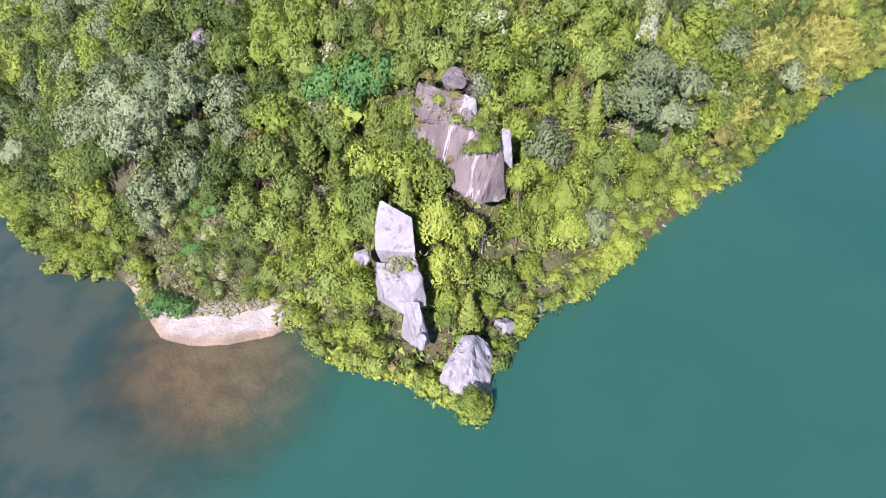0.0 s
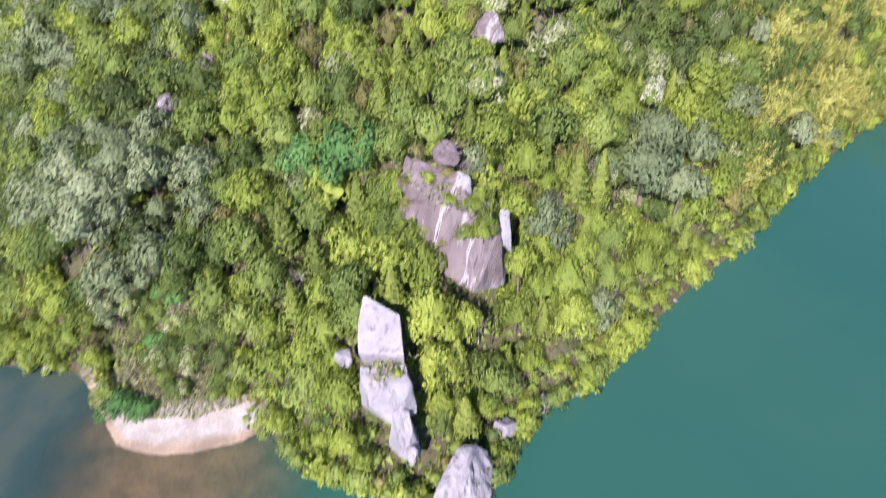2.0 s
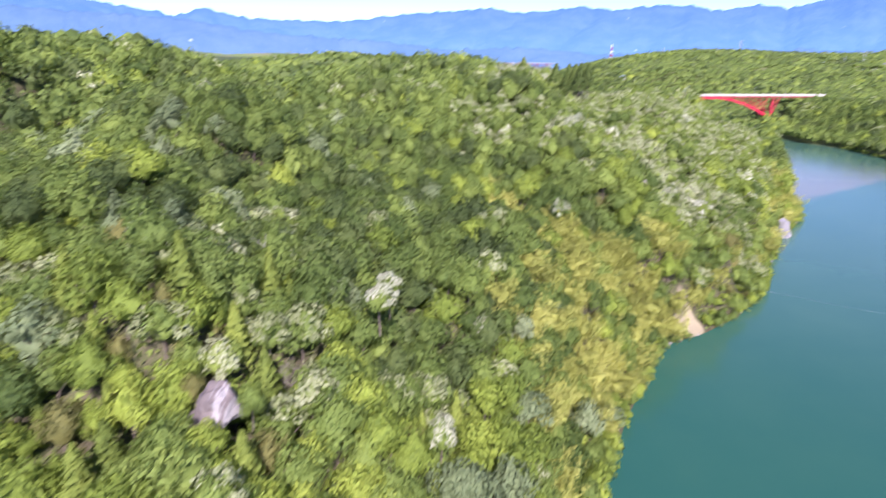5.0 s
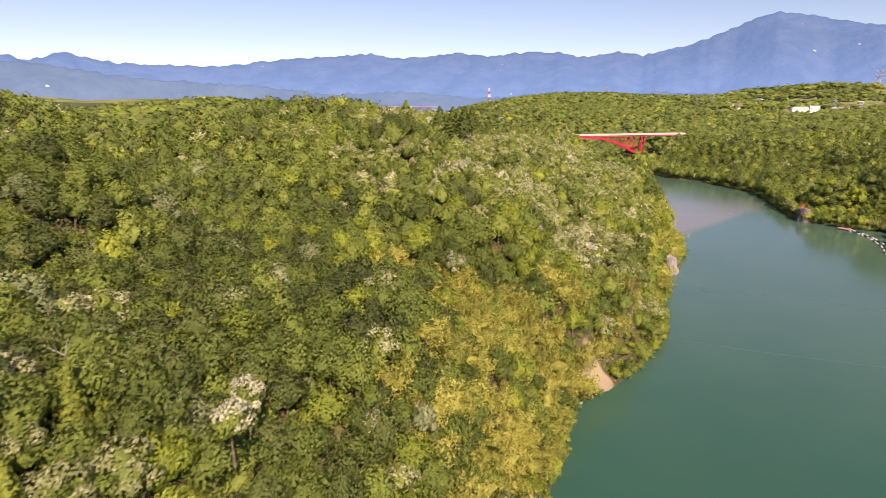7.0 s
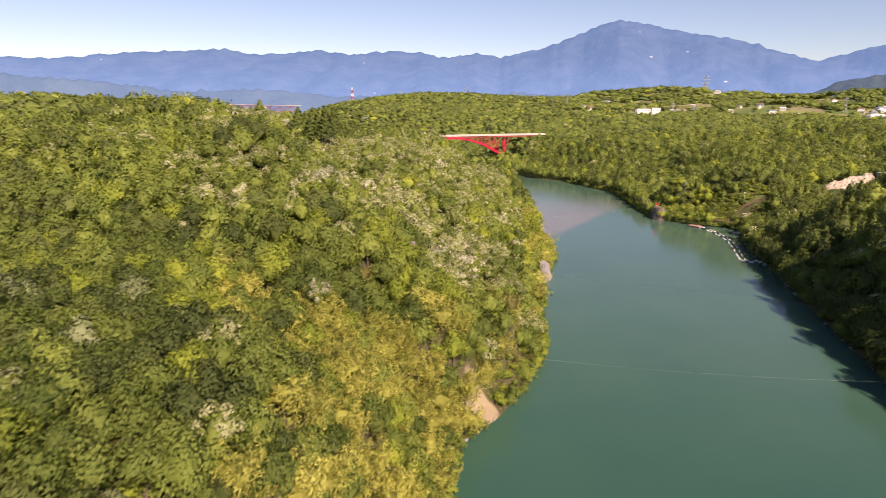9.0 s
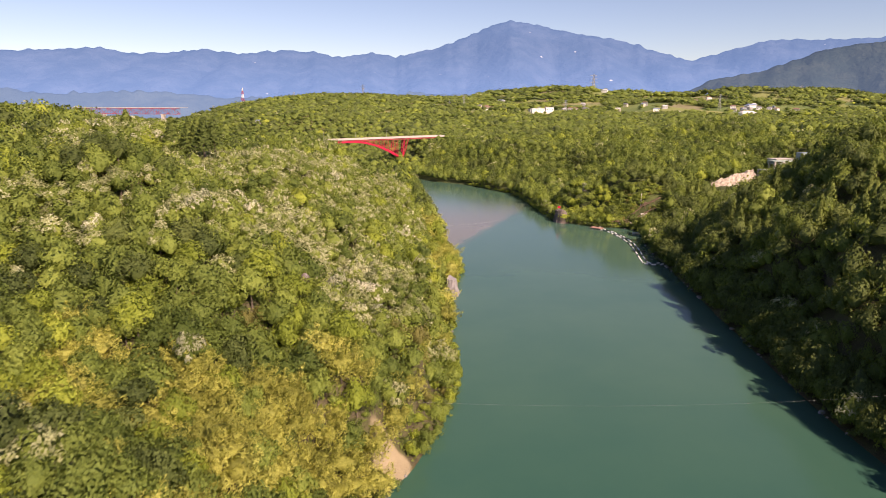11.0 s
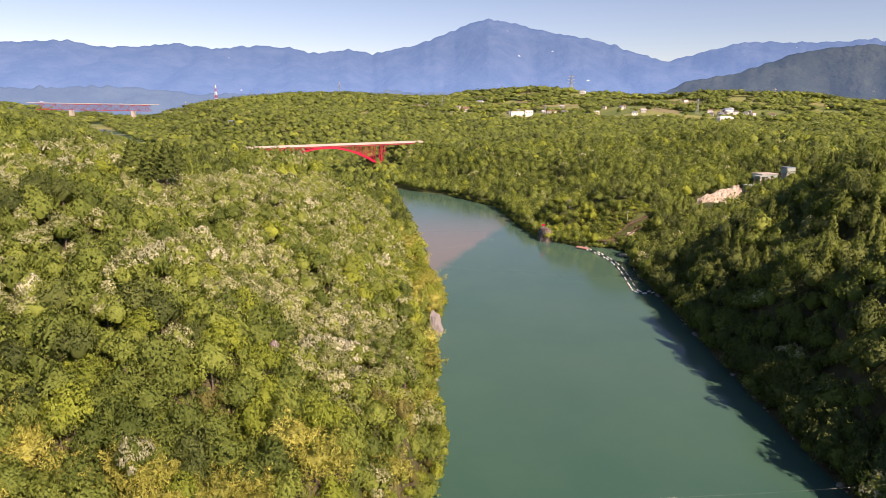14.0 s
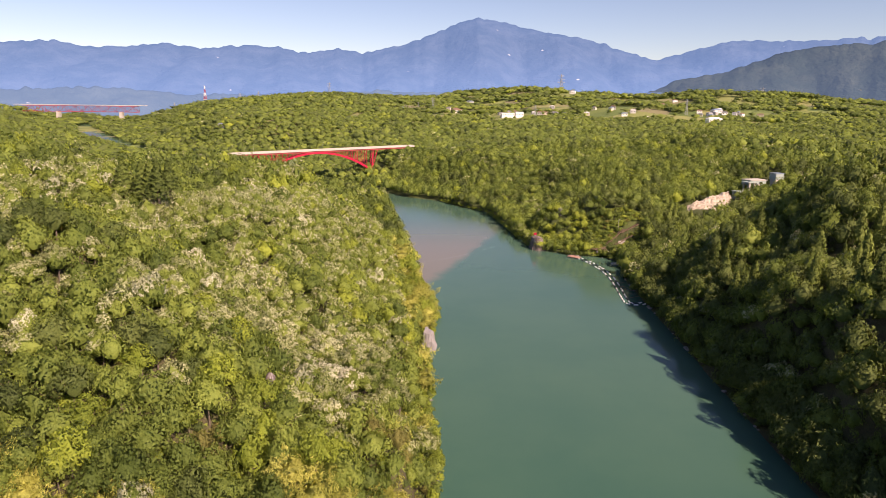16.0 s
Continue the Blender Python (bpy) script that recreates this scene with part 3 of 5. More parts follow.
        reach = np.maximum(reach, hit)
    core = heart + dirs * (reach * rng.uniform(*full, len(dirs)))[:, None]
    core[:, 2] = np.maximum(core[:, 2], 0.05)
    W = np.concatenate([W, unit(face + dirs * 0.5)])
    return np.concatenate([V, core]), np.concatenate([Q, faces + len(V)]), np.concatenate([inner, np.ones(len(faces), bool)]), W


def trunk_mesh(seed, height, crown_at, limbs=4):
    """A tapered bent trunk with limbs that reach into the crown, about 1.6 m crown height."""
    rng = random.Random(seed)
    bm = bmesh.new()
    p = Vector((0, 0, -0.5))
    for k in range(2):
        q = Vector((rng.uniform(-0.06, 0.06), rng.uniform(-0.06, 0.06), crown_at * (k + 1) / 2 + 0.18 * k))
        add_rod(bm, p, q, 0.065 - 0.018 * k, 0.047 - 0.018 * k, 5)
        p = q
    for k in range(limbs):
        a = k * 6.283 / limbs + rng.uniform(-0.4, 0.4)
        add_rod(bm, p - Vector((0, 0, rng.uniform(0.05, 0.3))), p + Vector((math.cos(a) * 0.5, math.sin(a) * 0.5, rng.uniform(0.25, 0.6))), 0.026, 0.009, 4)
    me = bpy.data.meshes.new("trunk")
    bm.to_mesh(me)
    bm.free()
    me.materials.append(BARK)
    return me


# kind: crown form, leaf material, near leaves, spray size against the crown, label
KINDS = {
    "oak_tree": ("round", "lime", 900, 0.080, "bright yellow-green oak in fresh leaf on the wooded slope"),
    "broadleaf_tree": ("round", "green", 900, 0.080, "green broadleaf tree on the wooded slope"),
    "evergreen_tree": ("round", "dark", 900, 0.080, "dark evergreen broadleaf tree on the wooded slope"),
    "silver_tree": ("loose", "silver", 950, 0.076, "silvery grey-green tree with pale leaf undersides"),
    "grey_tree": ("loose", "pine", 950, 0.078, "dull grey-green broadleaf tree of the shaded grove"),
    "blossom_tree": ("loose", "blossom", 950, 0.080, "tree covered in creamy white blossom among green woods"),
    "olive_tree": ("loose", "olive", 620, 0.075, "thin-crowned olive-brown tree on the rocky slope"),
    "fresh_tree": ("flat", "fresh", 900, 0.095, "vivid green tree with large leaves in a hollow"),
    "bamboo_clump": ("plume", "bamboo", 1300, 0.095, "yellowish feathery bamboo clump on the river bank"),
    "cedar_tree": ("cone", "conifer", 1100, 0.080, "tall dark pointed cedar on the crest"),
    "cypress_tree": ("cone", "moss", 1100, 0.080, "yellow-green conical cypress among broadleaf trees"),
    "bare_tree": ("loose", "twig", 700, 0.050, "bare grey-brown tree with thin twigs"),
    "pine_tree": ("flat", "pine", 1300, 0.075, "spreading blue-grey pine with layered boughs"),
    "chestnut_tree": ("round", "deep", 900, 0.080, "deep green broadleaf tree in the woods of the plateau"),
    "shrub": ("round", "lime", 360, 0.120, "low leafy shrub overhanging the shore"),
}
VARIANTS = 6
INNER = {"blossom": "green", "silver": "green"}
NEAR, MID = {}, {}
for k, (name, (form, leaf, count, size, label)) in enumerate(KINDS.items()):
    NEAR[name], MID[name] = [], []
    for v in range(VARIANTS):
        V, F, I, W = crown_arrays(100 * k + v, form, int(count * 1.4), size * 0.76, 0, 0.5, name != "bare_tree", (0.66, 0.93), 0.52)
        crown = mesh_from("crown", V, tris=F, materials=[LEAF[leaf], LEAF[INNER.get(leaf, leaf)]], smooth=True, which=I, normals=W)
        at = {"plume": 0.5, "cone": 0.9}.get(form, 0.75)
        NEAR[name].append((crown, trunk_mesh(k * 10 + v, 1.0, at, 0 if form in ("plume", "cone") else 3)))
        MID[name].append(crown_arrays(100 * k + v + 50, form, int(count * 0.52), size * 0.98, 0, 0.5, name != "bare_tree", (0.66, 0.92), 0.58))


def plant(name, x, y, z, radius, tall, rng, lift=0.12):
    """One tree of its own, with its trunk and its crown."""
    crown, trunk = NEAR[name][rng.integers(VARIANTS)]
    ob = thing(name, KINDS[name][4], "shrub" if name == "shrub" else "bamboo" if name == "bamboo_clump" else "tree", (x, y, z), "plants of the wooded hill", rng.uniform(0, 360))
    for piece, me, up in (("trunk", trunk, 0.0), ("crown", crown, tall * lift)):
        o = new(piece, me)
        o.parent = ob
        o.location = (0, 0, up)
        o.scale = (radius, radius, tall * (1 - lift) / 1.45) if piece == "crown" else (radius * 0.9, radius * 0.9, tall * (lift + 0.22) / 0.75)
    return ob


# ---- rocks: plan and footing, so that no tree grows through them ----
BARE = [(-2.5, -79, 4.6), (2, -80, 3.4), (5.5, -79.8, 2.6), (12.5, -75.5, 4.6), (8, -66, 1.8), (6.5, -58.4, 1.3), (-9, -63, 4.6), (-5, -60.5, 4.0), (-14, -62.5, 4.6), (-16, -60, 3.6), (-34, -40.5, 3.6), (-60.5, -79, 2.6), (-39, 133, 2.6), (-3.5, 243, 3.0), (64.5, 421, 5.5),
        (-16.0, -106.0, 4.2), (-14.0, -101.0, 4.2), (-12.6, -96.0, 4.2), (-20.0, -109.5, 3.0)]
BAMBOO = [(-66, 90), (-55, 99), (-40, 101), (-20, 107), (-13, 100), (-12, 80), (-10, 50), (-7, 12), (-14, 4), (-22, 14), (-30, 20), (-34, 34), (-37, 55), (-50, 74)]


def within(x, y, ring):
    """Whether a place lies inside a ring on the plan."""
    inside = False
    for (ax, ay), (bx, by) in zip(ring, ring[1:] + ring[:1]):
        if (ay > y) != (by > y) and x < ax + (y - ay) * (bx - ax) / (by - ay):
            inside = not inside
    return inside


def choose(u, *shares):
    """The kind whose share of the whole u falls into; the last one takes the rest."""
    for name, share in shares:
        if u < share:
            return name
        u -= share
    return shares[-1][0]


def kind_at(x, y, d, rng):
    """Which kind of tree grows at a place."""
    u = rng.random()
    wave = float(ripple(x, y, 21, 60)) + float(ripple(x, y, 22, 22)) * 0.6
    if x > 60 and y < 460 or 60 < x < 98 and y < 470:
        if x < 98 and y > 404:
            return choose(u, ("oak_tree", 0.45), ("broadleaf_tree", 0.35), ("chestnut_tree", 0.2))
        return choose(u, ("cedar_tree", 0.12 if d > 14 else 0.0), ("evergreen_tree", 0.34), ("chestnut_tree", 0.30), ("broadleaf_tree", 0.09), ("silver_tree", 0.03), ("evergreen_tree", 1.0))
    if x < -165 or x < -120 and y > 270 or y > 470:
        return choose(u, ("chestnut_tree", 0.50 - 0.3 * wave), ("broadleaf_tree", 0.26), ("oak_tree", 0.05), ("silver_tree", 0.05), ("evergreen_tree", 0.2))
    if y < 60 and u > 0.965:
        return "grey_tree"
    if y < -84 and x < -20:
        if math.hypot((x + 46) / 21, (y + 101) / 13) < 1 + wave * 0.2:
            return choose(u, ("grey_tree", 0.60), ("chestnut_tree", 0.18), ("evergreen_tree", 0.22))
        if x < -56:
            return choose(u, ("oak_tree", 0.12), ("broadleaf_tree", 0.24), ("grey_tree", 0.12), ("evergreen_tree", 0.24), ("chestnut_tree", 0.28))
        return choose(u, ("broadleaf_tree", 0.42), ("olive_tree", 0.20), ("oak_tree", 0.16), ("silver_tree", 0.12), ("chestnut_tree", 0.1))
    if within(x + rng.normal(0, 2.5), y + rng.normal(0, 3), BAMBOO):
        return choose(u, ("bamboo_clump", 0.46 if y < 52 else 0.74 if x > -48 else 0.60), ("broadleaf_tree", 0.12 if y < 52 else 0.0), ("broadleaf_tree", 0.09), ("oak_tree", 0.06), ("chestnut_tree", 0.23))
    if y < 30 and y > 0 and d < 9 or 66 < y < 100 and -80 < x < -55:
        return choose(u, ("bamboo_clump", 0.34), ("broadleaf_tree", 0.34), ("oak_tree", 0.14), ("chestnut_tree", 0.18))
    if 104 < y < 420 and -165 < x < 60:
        if d < 15 and y > 260:
            return choose(u, ("bamboo_clump", 0.52), ("oak_tree", 0.26), ("broadleaf_tree", 0.22))
        if y < 145 + 12 * wave and x > -52 or d < 9:
            return choose(u, ("oak_tree", 0.28 + 0.25 * wave), ("broadleaf_tree", 0.34), ("chestnut_tree", 0.20), ("silver_tree", 0.10), ("bamboo_clump", 0.06), ("olive_tree", 0.02))
        if x < -96 - 14 * wave and y < 190:
            return choose(u, ("broadleaf_tree", 0.34), ("chestnut_tree", 0.28), ("silver_tree", 0.20), ("oak_tree", 0.10), ("evergreen_tree", 0.08))
        if y < 138 + 10 * wave:
            return choose(u, ("chestnut_tree", 0.36), ("broadleaf_tree", 0.22), ("silver_tree", 0.14), ("oak_tree", 0.06), ("evergreen_tree", 0.22))
        pale = min(max(0.60 + 0.60 * wave, 0.26), 0.84)
        return choose(u, ("silver_tree", pale), ("blossom_tree", 0.07), ("broadleaf_tree", (0.93 - pale) * 0.5), ("oak_tree", (0.93 - pale) * 0.2), ("chestnut_tree", 0.3))
    # this slope's two mixes lean to dark kinds in place of its shade
    if x < -72 - 12 * wave:
        return choose(u, ("broadleaf_tree", 0.20), ("chestnut_tree", 0.36), ("grey_tree", 0.08), ("evergreen_tree", 0.30), ("oak_tree", 0.05), ("bare_tree", 0.03))
    if y > -14 and x < -28:
        return choose(u, ("broadleaf_tree", 0.14), ("chestnut_tree", 0.40), ("oak_tree", 0.06 + 0.1 * wave), ("silver_tree", 0.05), ("evergreen_tree", 0.33), ("bare_tree", 0.02))
    if d < 12 and y < -45:
        return choose(u, ("oak_tree", 0.58), ("broadleaf_tree", 0.26), ("cypress_tree", 0.10), ("olive_tree", 0.06))
    if wave > 0.06:
        return choose(u, ("oak_tree", 0.48), ("broadleaf_tree", 0.26), ("cypress_tree", 0.08), ("olive_tree", 0.07), ("silver_tree", 0.07), ("bare_tree", 0.04))
    if wave < -0.3:
        return choose(u, ("broadleaf_tree", 0.44), ("chestnut_tree", 0.24), ("silver_tree", 0.13), ("cypress_tree", 0.08), ("bare_tree", 0.05), ("evergreen_tree", 0.06))
    return choose(u, ("broadleaf_tree", 0.40), ("oak_tree", 0.24), ("cypress_tree", 0.09), ("olive_tree", 0.06), ("silver_tree", 0.10), ("chestnut_tree", 0.07), ("bare_tree", 0.04))


class Woods:
    """Trees past counting, gathered by kind into one mesh each."""

    def __init__(self, vary=1.0):
        self.heap, self.vary = {}, vary

    def add(self, name, arrays, x, y, z, radius, tall, rng, lift=0.1):
        V, F, I, W = arrays
        a = rng.uniform(0, 6.283)
        c, s = math.cos(a), math.sin(a)
        high = tall * (1 - lift) / 1.45
        P = np.stack([(V[:, 0] * c - V[:, 1] * s) * radius + x, (V[:, 0] * s + V[:, 1] * c) * radius + y, V[:, 2] * high + z + tall * lift], -1)
        N = np.stack([(W[:, 0] * c - W[:, 1] * s) / radius, (W[:, 0] * s + W[:, 1] * c) / radius, W[:, 2] / high], -1)
        self.heap.setdefault(name, []).append((P, F, rng.random() * self.vary, I, N))

    def build(self, title, label):
        for name, heap in self.heap.items():
            base, VV, FF, TT, II, NN = 0, [], [], [], [], []
            for P, F, t, I, N in heap:
                VV.append(P), FF.append(F + base), TT.append(np.full(len(P), t)), II.append(I), NN.append(N)
                base += len(P)
            leaf = KINDS[name][1]
            me = mesh_from(title, np.concatenate(VV), tris=np.concatenate(FF), materials=[LEAF[leaf], LEAF[INNER.get(leaf, leaf)]], smooth=True, tint=np.concatenate(TT), which=np.concatenate(II), normals=unit(np.concatenate(NN)))
            tagged(new(title + "_" + name, me), label + ", " + KINDS[name][4].split(" on ")[0].split(" in ")[0], "woods", kind="stuff")


def spread(x0, x1, y0, y1, step, rng):
    xs, ys = np.meshgrid(np.arange(x0, x1, step), np.arange(y0, y1, step * 0.87))
    xs[1::2] += step / 2
    return (xs + rng.uniform(-0.36, 0.36, xs.shape) * step).ravel(), (ys + rng.uniform(-0.36, 0.36, ys.shape) * step).ravel()


def pack(x0, x1, y0, y1, small, large, rng, touch=0.54, tries=2.6):
    """Places for crowns of many sizes, the large ones first, that touch but hardly overlap: x, y, radius."""
    count = int((x1 - x0) * (y1 - y0) / (small * small) * tries)
    r = np.sort(small + (large - small) * rng.random(count) ** 2.2)[::-1]
    x, y = rng.uniform(x0, x1, count), rng.uniform(y0, y1, count)
    low, shore = ground(x, y)
    steep = np.hypot(ground(x + 1.5, y)[0] - low, ground(x, y + 1.5)[0] - low) / 1.5
    close = touch / np.sqrt(np.sqrt(1 + np.minimum(steep, 2.0) ** 2))
    cell, grid, out = 2 * large * touch, {}, []
    for a, b, c, d, near in zip(x, y, r, shore, close):
        if d < 0.5:
            continue
        i, j = int(a // cell), int(b // cell)
        if all((a - p) ** 2 + (b - q) ** 2 > ((c + w) * near) ** 2 for di in (-1, 0, 1) for dj in (-1, 0, 1) for p, q, w in grid.get((i + di, j + dj), ())):
            grid.setdefault((i, j), []).append((a, b, c))
            out.append((a, b, c))
    return np.array(out).T


def barred(x, y, share=1.0):
    """Whether a rock, a beach or the sandy bank keeps trees away."""
    return any(math.hypot(x - a, y - b) < r * share for a, b, r in BARE) or math.hypot((x + 13.2) / 4.8, (y - 106.5) / 6.0) < 1 or math.hypot((x + 23) / 12.5, (y + 104.5) / 8.5) < 1


SPARSE = {name: [crown_arrays(700 + 10 * k + v, row[0], 190, row[3] * 1.35, 0, 0.45, name != "bare_tree", (0.66, 0.95), 0.6) for v in range(5)] for k, (name, row) in enumerate(KINDS.items())}
PLAIN = {name: [crown_arrays(500 + 10 * k + v, row[0], 60, row[3] * 2.0, 0, 0.45, name != "bare_tree", (0.68, 0.97), 0.65) for v in range(5)] for k, (name, row) in enumerate(KINDS.items())}
STATURE = {"shrub": (0.8, 0.5), "bamboo_clump": (1.1, 1.0), "olive_tree": (0.8, 0.85), "bare_tree": (0.8, 0.85), "cypress_tree": (1.25, 1.12), "cedar_tree": (1.35, 1.3), "silver_tree": (1.1, 1.0), "grey_tree": (1.15, 1.05)}
rng = np.random.default_rng(11)
woods, counts, planted = Woods(), {}, []
places = np.concatenate([pack(-175, 30, -140, 100, 1.9, 4.4, rng), pack(-175, 30, 100, 335, 2.2, 5.2, rng)], axis=1)
xs, ys, rs = places
zs, ds = ground(xs, ys)
order = np.argsort(np.hypot(np.maximum(-25 - xs, 0) * 1.2, np.maximum(ys - 30, 0)))
for k in order:
    x, y, z, d, r = xs[k], ys[k], zs[k], ds[k], rs[k]
    if barred(x, y):
        continue
    name = kind_at(x, y, d, rng)
    if d < 4.5 and name != "bamboo_clump":
        name = "shrub" if rng.random() < 0.5 else "oak_tree" if y < -20 else name
        r = min(r, 3.0)
    wide, high = STATURE.get(name, (1.0, 1.0))
    tall = (3.0 + 1.45 * r) * high * rng.uniform(0.88, 1.12) * (0.8 if d < 4.5 else 1.0)
    planted.append((x, y))
    if x > -115 and y < 185 and counts.get(name, 0) < 300:
        counts[name] = counts.get(name, 0) + 1
        plant(name, x, y, z - 0.2, r * wide, tall, rng)
    else:
        woods.add(name, MID[name][rng.integers(5)], x, y, z, r * wide, tall, rng)
# the other bank, and the hill's back
for x0, x1, y0, y1, small, large in ((99, 190, 60, 470, 2.6, 6.0), (190, 330, 110, 470, 4.0, 7.5), (55, 330, 470, 730, 3.6, 7.0), (-60, 55, 335, 800, 3.2, 6.5), (55, 99, 395, 470, 2.4, 5.0), (330, 640, 330, 730, 6.0, 10.0), (-330, -60, 335, 730, 4.0, 7.0), (-300, -175, -110, 335, 3.6, 7.0), (55, 330, 730, 800, 4.0, 7.5)):
    xs, ys, rs = pack(x0, x1, y0, y1, small, large, rng, 0.55, 1.5)
    zs, ds = ground(xs, ys)
    for x, y, z, d, r in zip(xs, ys, zs, ds, rs):
        if 180 < x < 232 and 460 + (x - 200) * 0.55 < y < 492 + (x - 200) * 0.55:
            continue
        name = kind_at(x, y, d, rng)
        planted.append((x, y))
        if 101 < x < 134 and 402 < y < 424 + (x - 118) * 0.15:
            continue
        if 238 < x < 284 and 505 + (x - 250) * 0.5 < y < 524 + (x - 250) * 0.5:
            continue
        wide, high = STATURE.get(name, (1.0, 1.0))
        tall = (3.5 + 1.5 * r) * high * rng.uniform(0.88, 1.15)
        if x > 60 and y > 404 and x < 104:
            tall *= 0.75
        woods.add(name, (MID if 95 < x < 190 and y < 330 else PLAIN if y > 430 and x < -60 or x > 330 else SPARSE)[name][rng.integers(5)], x, y, z, r * wide, tall, rng)
# young growth in the gaps
taken = np.array(planted)
for x0, x1, y0, y1, step in ((-120, 20, 0, 240, 2.5), (-120, 20, -130, 0, 2.3), (99, 200, 80, 350, 3.6)):
    xs, ys = spread(x0, x1, y0, y1, step, rng)
    zs, ds = ground(xs, ys)
    for x, y, z, d in zip(xs, ys, zs, ds):
        if d < 0.5 or np.min((taken[:, 0] - x) ** 2 + (taken[:, 1] - y) ** 2) < 1.75 ** 2 or barred(x, y, 0.9):
            continue
        u = rng.random()
        name = "evergreen_tree" if x > 60 or u < 0.15 else "broadleaf_tree" if u < 0.6 else "shrub" if u < 0.85 else "olive_tree"
        woods.add(name, SPARSE[name][rng.integers(5)], x, y, z - 0.3, rng.uniform(1.3, 2.0), rng.uniform(1.8, 3.4), rng, 0.03)
# bushes that lean out over the water along both shores
for (ax, ay), (bx, by) in zip(SHORE, SHORE[1:]):
    if not (-140 < ay < 640 and -120 < ax < 125) or (-36 < ax < -10.5 and ay < -92):
        continue
    length = math.hypot(bx - ax, by - ay)
    for q in range(int(length / 2.3) * (3 if ax > 98 or ay < -50 and ax > -12 else 1)):
        t = rng.random()
        x, y = ax + (bx - ax) * t, ay + (by - ay) * t
        if ax > 98:
            x += rng.uniform(-0.5, 9)
        if any(math.hypot(x - a, y - b) < r * 0.9 for a, b, r in BARE) or math.hypot((x + 13.2) / 5.2, (y - 106.5) / 6.4) < 1:
            continue
        u = rng.random()
        name = "shrub" if u < 0.4 else "broadleaf_tree" if u < 0.8 else "chestnut_tree"
        if ax > 50:
            name = "evergreen_tree" if u < 0.5 else "chestnut_tree" if u < 0.85 else "broadleaf_tree"
        if ax > 98 and y < 330 and u < 0.5:
            woods.add(name, MID[name][rng.integers(5)], x + 1.0, y, float(ground(x + 1.0, y)[0]) - 0.5, rng.uniform(3.2, 4.6), rng.uniform(9, 12.5), rng, 0.1)
            continue
        woods.add(name, SPARSE[name][rng.integers(5)], x, y, max(float(ground(x, y)[0]), 0) - 0.5, rng.uniform(1.3, 2.5) * (1.4 if ax > 98 else 1), rng.uniform(2.2, 4.6) * (1.5 if ax > 98 else 1), rng, 0.1)
xs, ys = spread(99, 138, 402, 429, 1.7, rng)
zs, ds = ground(xs, ys)
for x, y, z, d in zip(xs, ys, zs, ds):
    ahead = y - 412.5 - (x - 106) * 0.36
    if d > 0.6 and not -2.6 < ahead < 1.6:
        name = choose(rng.random(), ("broadleaf_tree", 0.40), ("olive_tree", 0.15), ("shrub", 0.15), ("chestnut_tree", 0.30))
        big = 1.0 if ahead < 0 else 1.55
        woods.add(name, SPARSE[name][rng.integers(5)], x, y, z - 0.3, rng.uniform(1.2, 2.0) * big, rng.uniform(1.6, 2.8) * big, rng, 0.03)
woods.build("woods", "dense woods")
# far woods
far_woods = Woods(0.7)
far = {name: [crown_arrays(900 + 10 * k + v, "round", 16, 0.20, 0, 0.45, True, (0.70, 1.0), 0.65) for v in range(6)] for k, name in enumerate(("chestnut_tree", "broadleaf_tree", "evergreen_tree", "silver_tree", "oak_tree"))}
for y0, y1, step in ((-150, 730, 14.0), (730, 1000, 8.2), (1000, 1400, 10.0), (1400, 2000, 14.0), (2000, 3000, 23.0)):
    xs, ys = spread(-1.0 * max(y1, 1300), 0.8 * y1, y0, y1, step, rng)
    zs, ds = ground(xs, ys)
    clear = ripple(xs, ys * 1.8, 31, 260) + np.where((ys > 1200) & (xs > -200), 0.44 - np.clip((ys - 1900) / 1500, 0, 0.5), -9)
    for fx, fy, rx, ry in FIELDS:
        clear = np.where(((xs - fx) / rx) ** 2 + ((ys - fy) / ry) ** 2 < 1 + 0.3 * ripple(xs, ys, 35, 60), 1.0, clear)
    grove = ripple(xs, ys, 33, 140) + 0.5 * ripple(xs, ys, 34, 50)
    for x, y, z, d, c, g in zip(xs, ys, zs, ds, clear, grove):
        if d < 3 or (c > 0.42 and rng.random() > 0.05) or (y > 730 and abs(x) > (1.0 if x < 0 else 0.82) * y) or (y < 730 and (x > -320 or x < -1100)):
            continue
        name = choose(rng.random(), ("chestnut_tree", 0.50 - 0.3 * g), ("broadleaf_tree", 0.20 + 0.3 * g), ("oak_tree", 0.02 + 0.06 * g), ("silver_tree", 0.03), ("evergreen_tree", 0.3))
        size = rng.uniform(0.6, 1.35)
        far_woods.add(name, far[name][rng.integers(6)], x, y, z - 1.0, step * 0.84 * size, (6.0 + step * 0.50) * size ** 0.7, rng)
far_woods.build("far_woods", "distant woods on the plateau")
# undergrowth between the trunks
P = np.concatenate([np.stack(spread(-125, 20, -130, 120, 0.95, rng), -1), np.stack(spread(-125, 20, 120, 190, 1.4, rng), -1)])
z, d = ground(P[:, 0], P[:, 1])
keep = (d > 0.8) & (np.hypot((P[:, 0] + 19) / 9, (P[:, 1] + 104) / 10) > 1) & (np.hypot((P[:, 0] + 13.2) / 4.8, (P[:, 1] - 106.5) / 6.0) > 1)
P = np.column_stack([P, z + rng.uniform(0.1, 0.9, len(z))])[keep]
V, F, W = sprays(P, np.tile([0.0, 0.0, 1.0], (len(P), 1)), 0.62, rng)
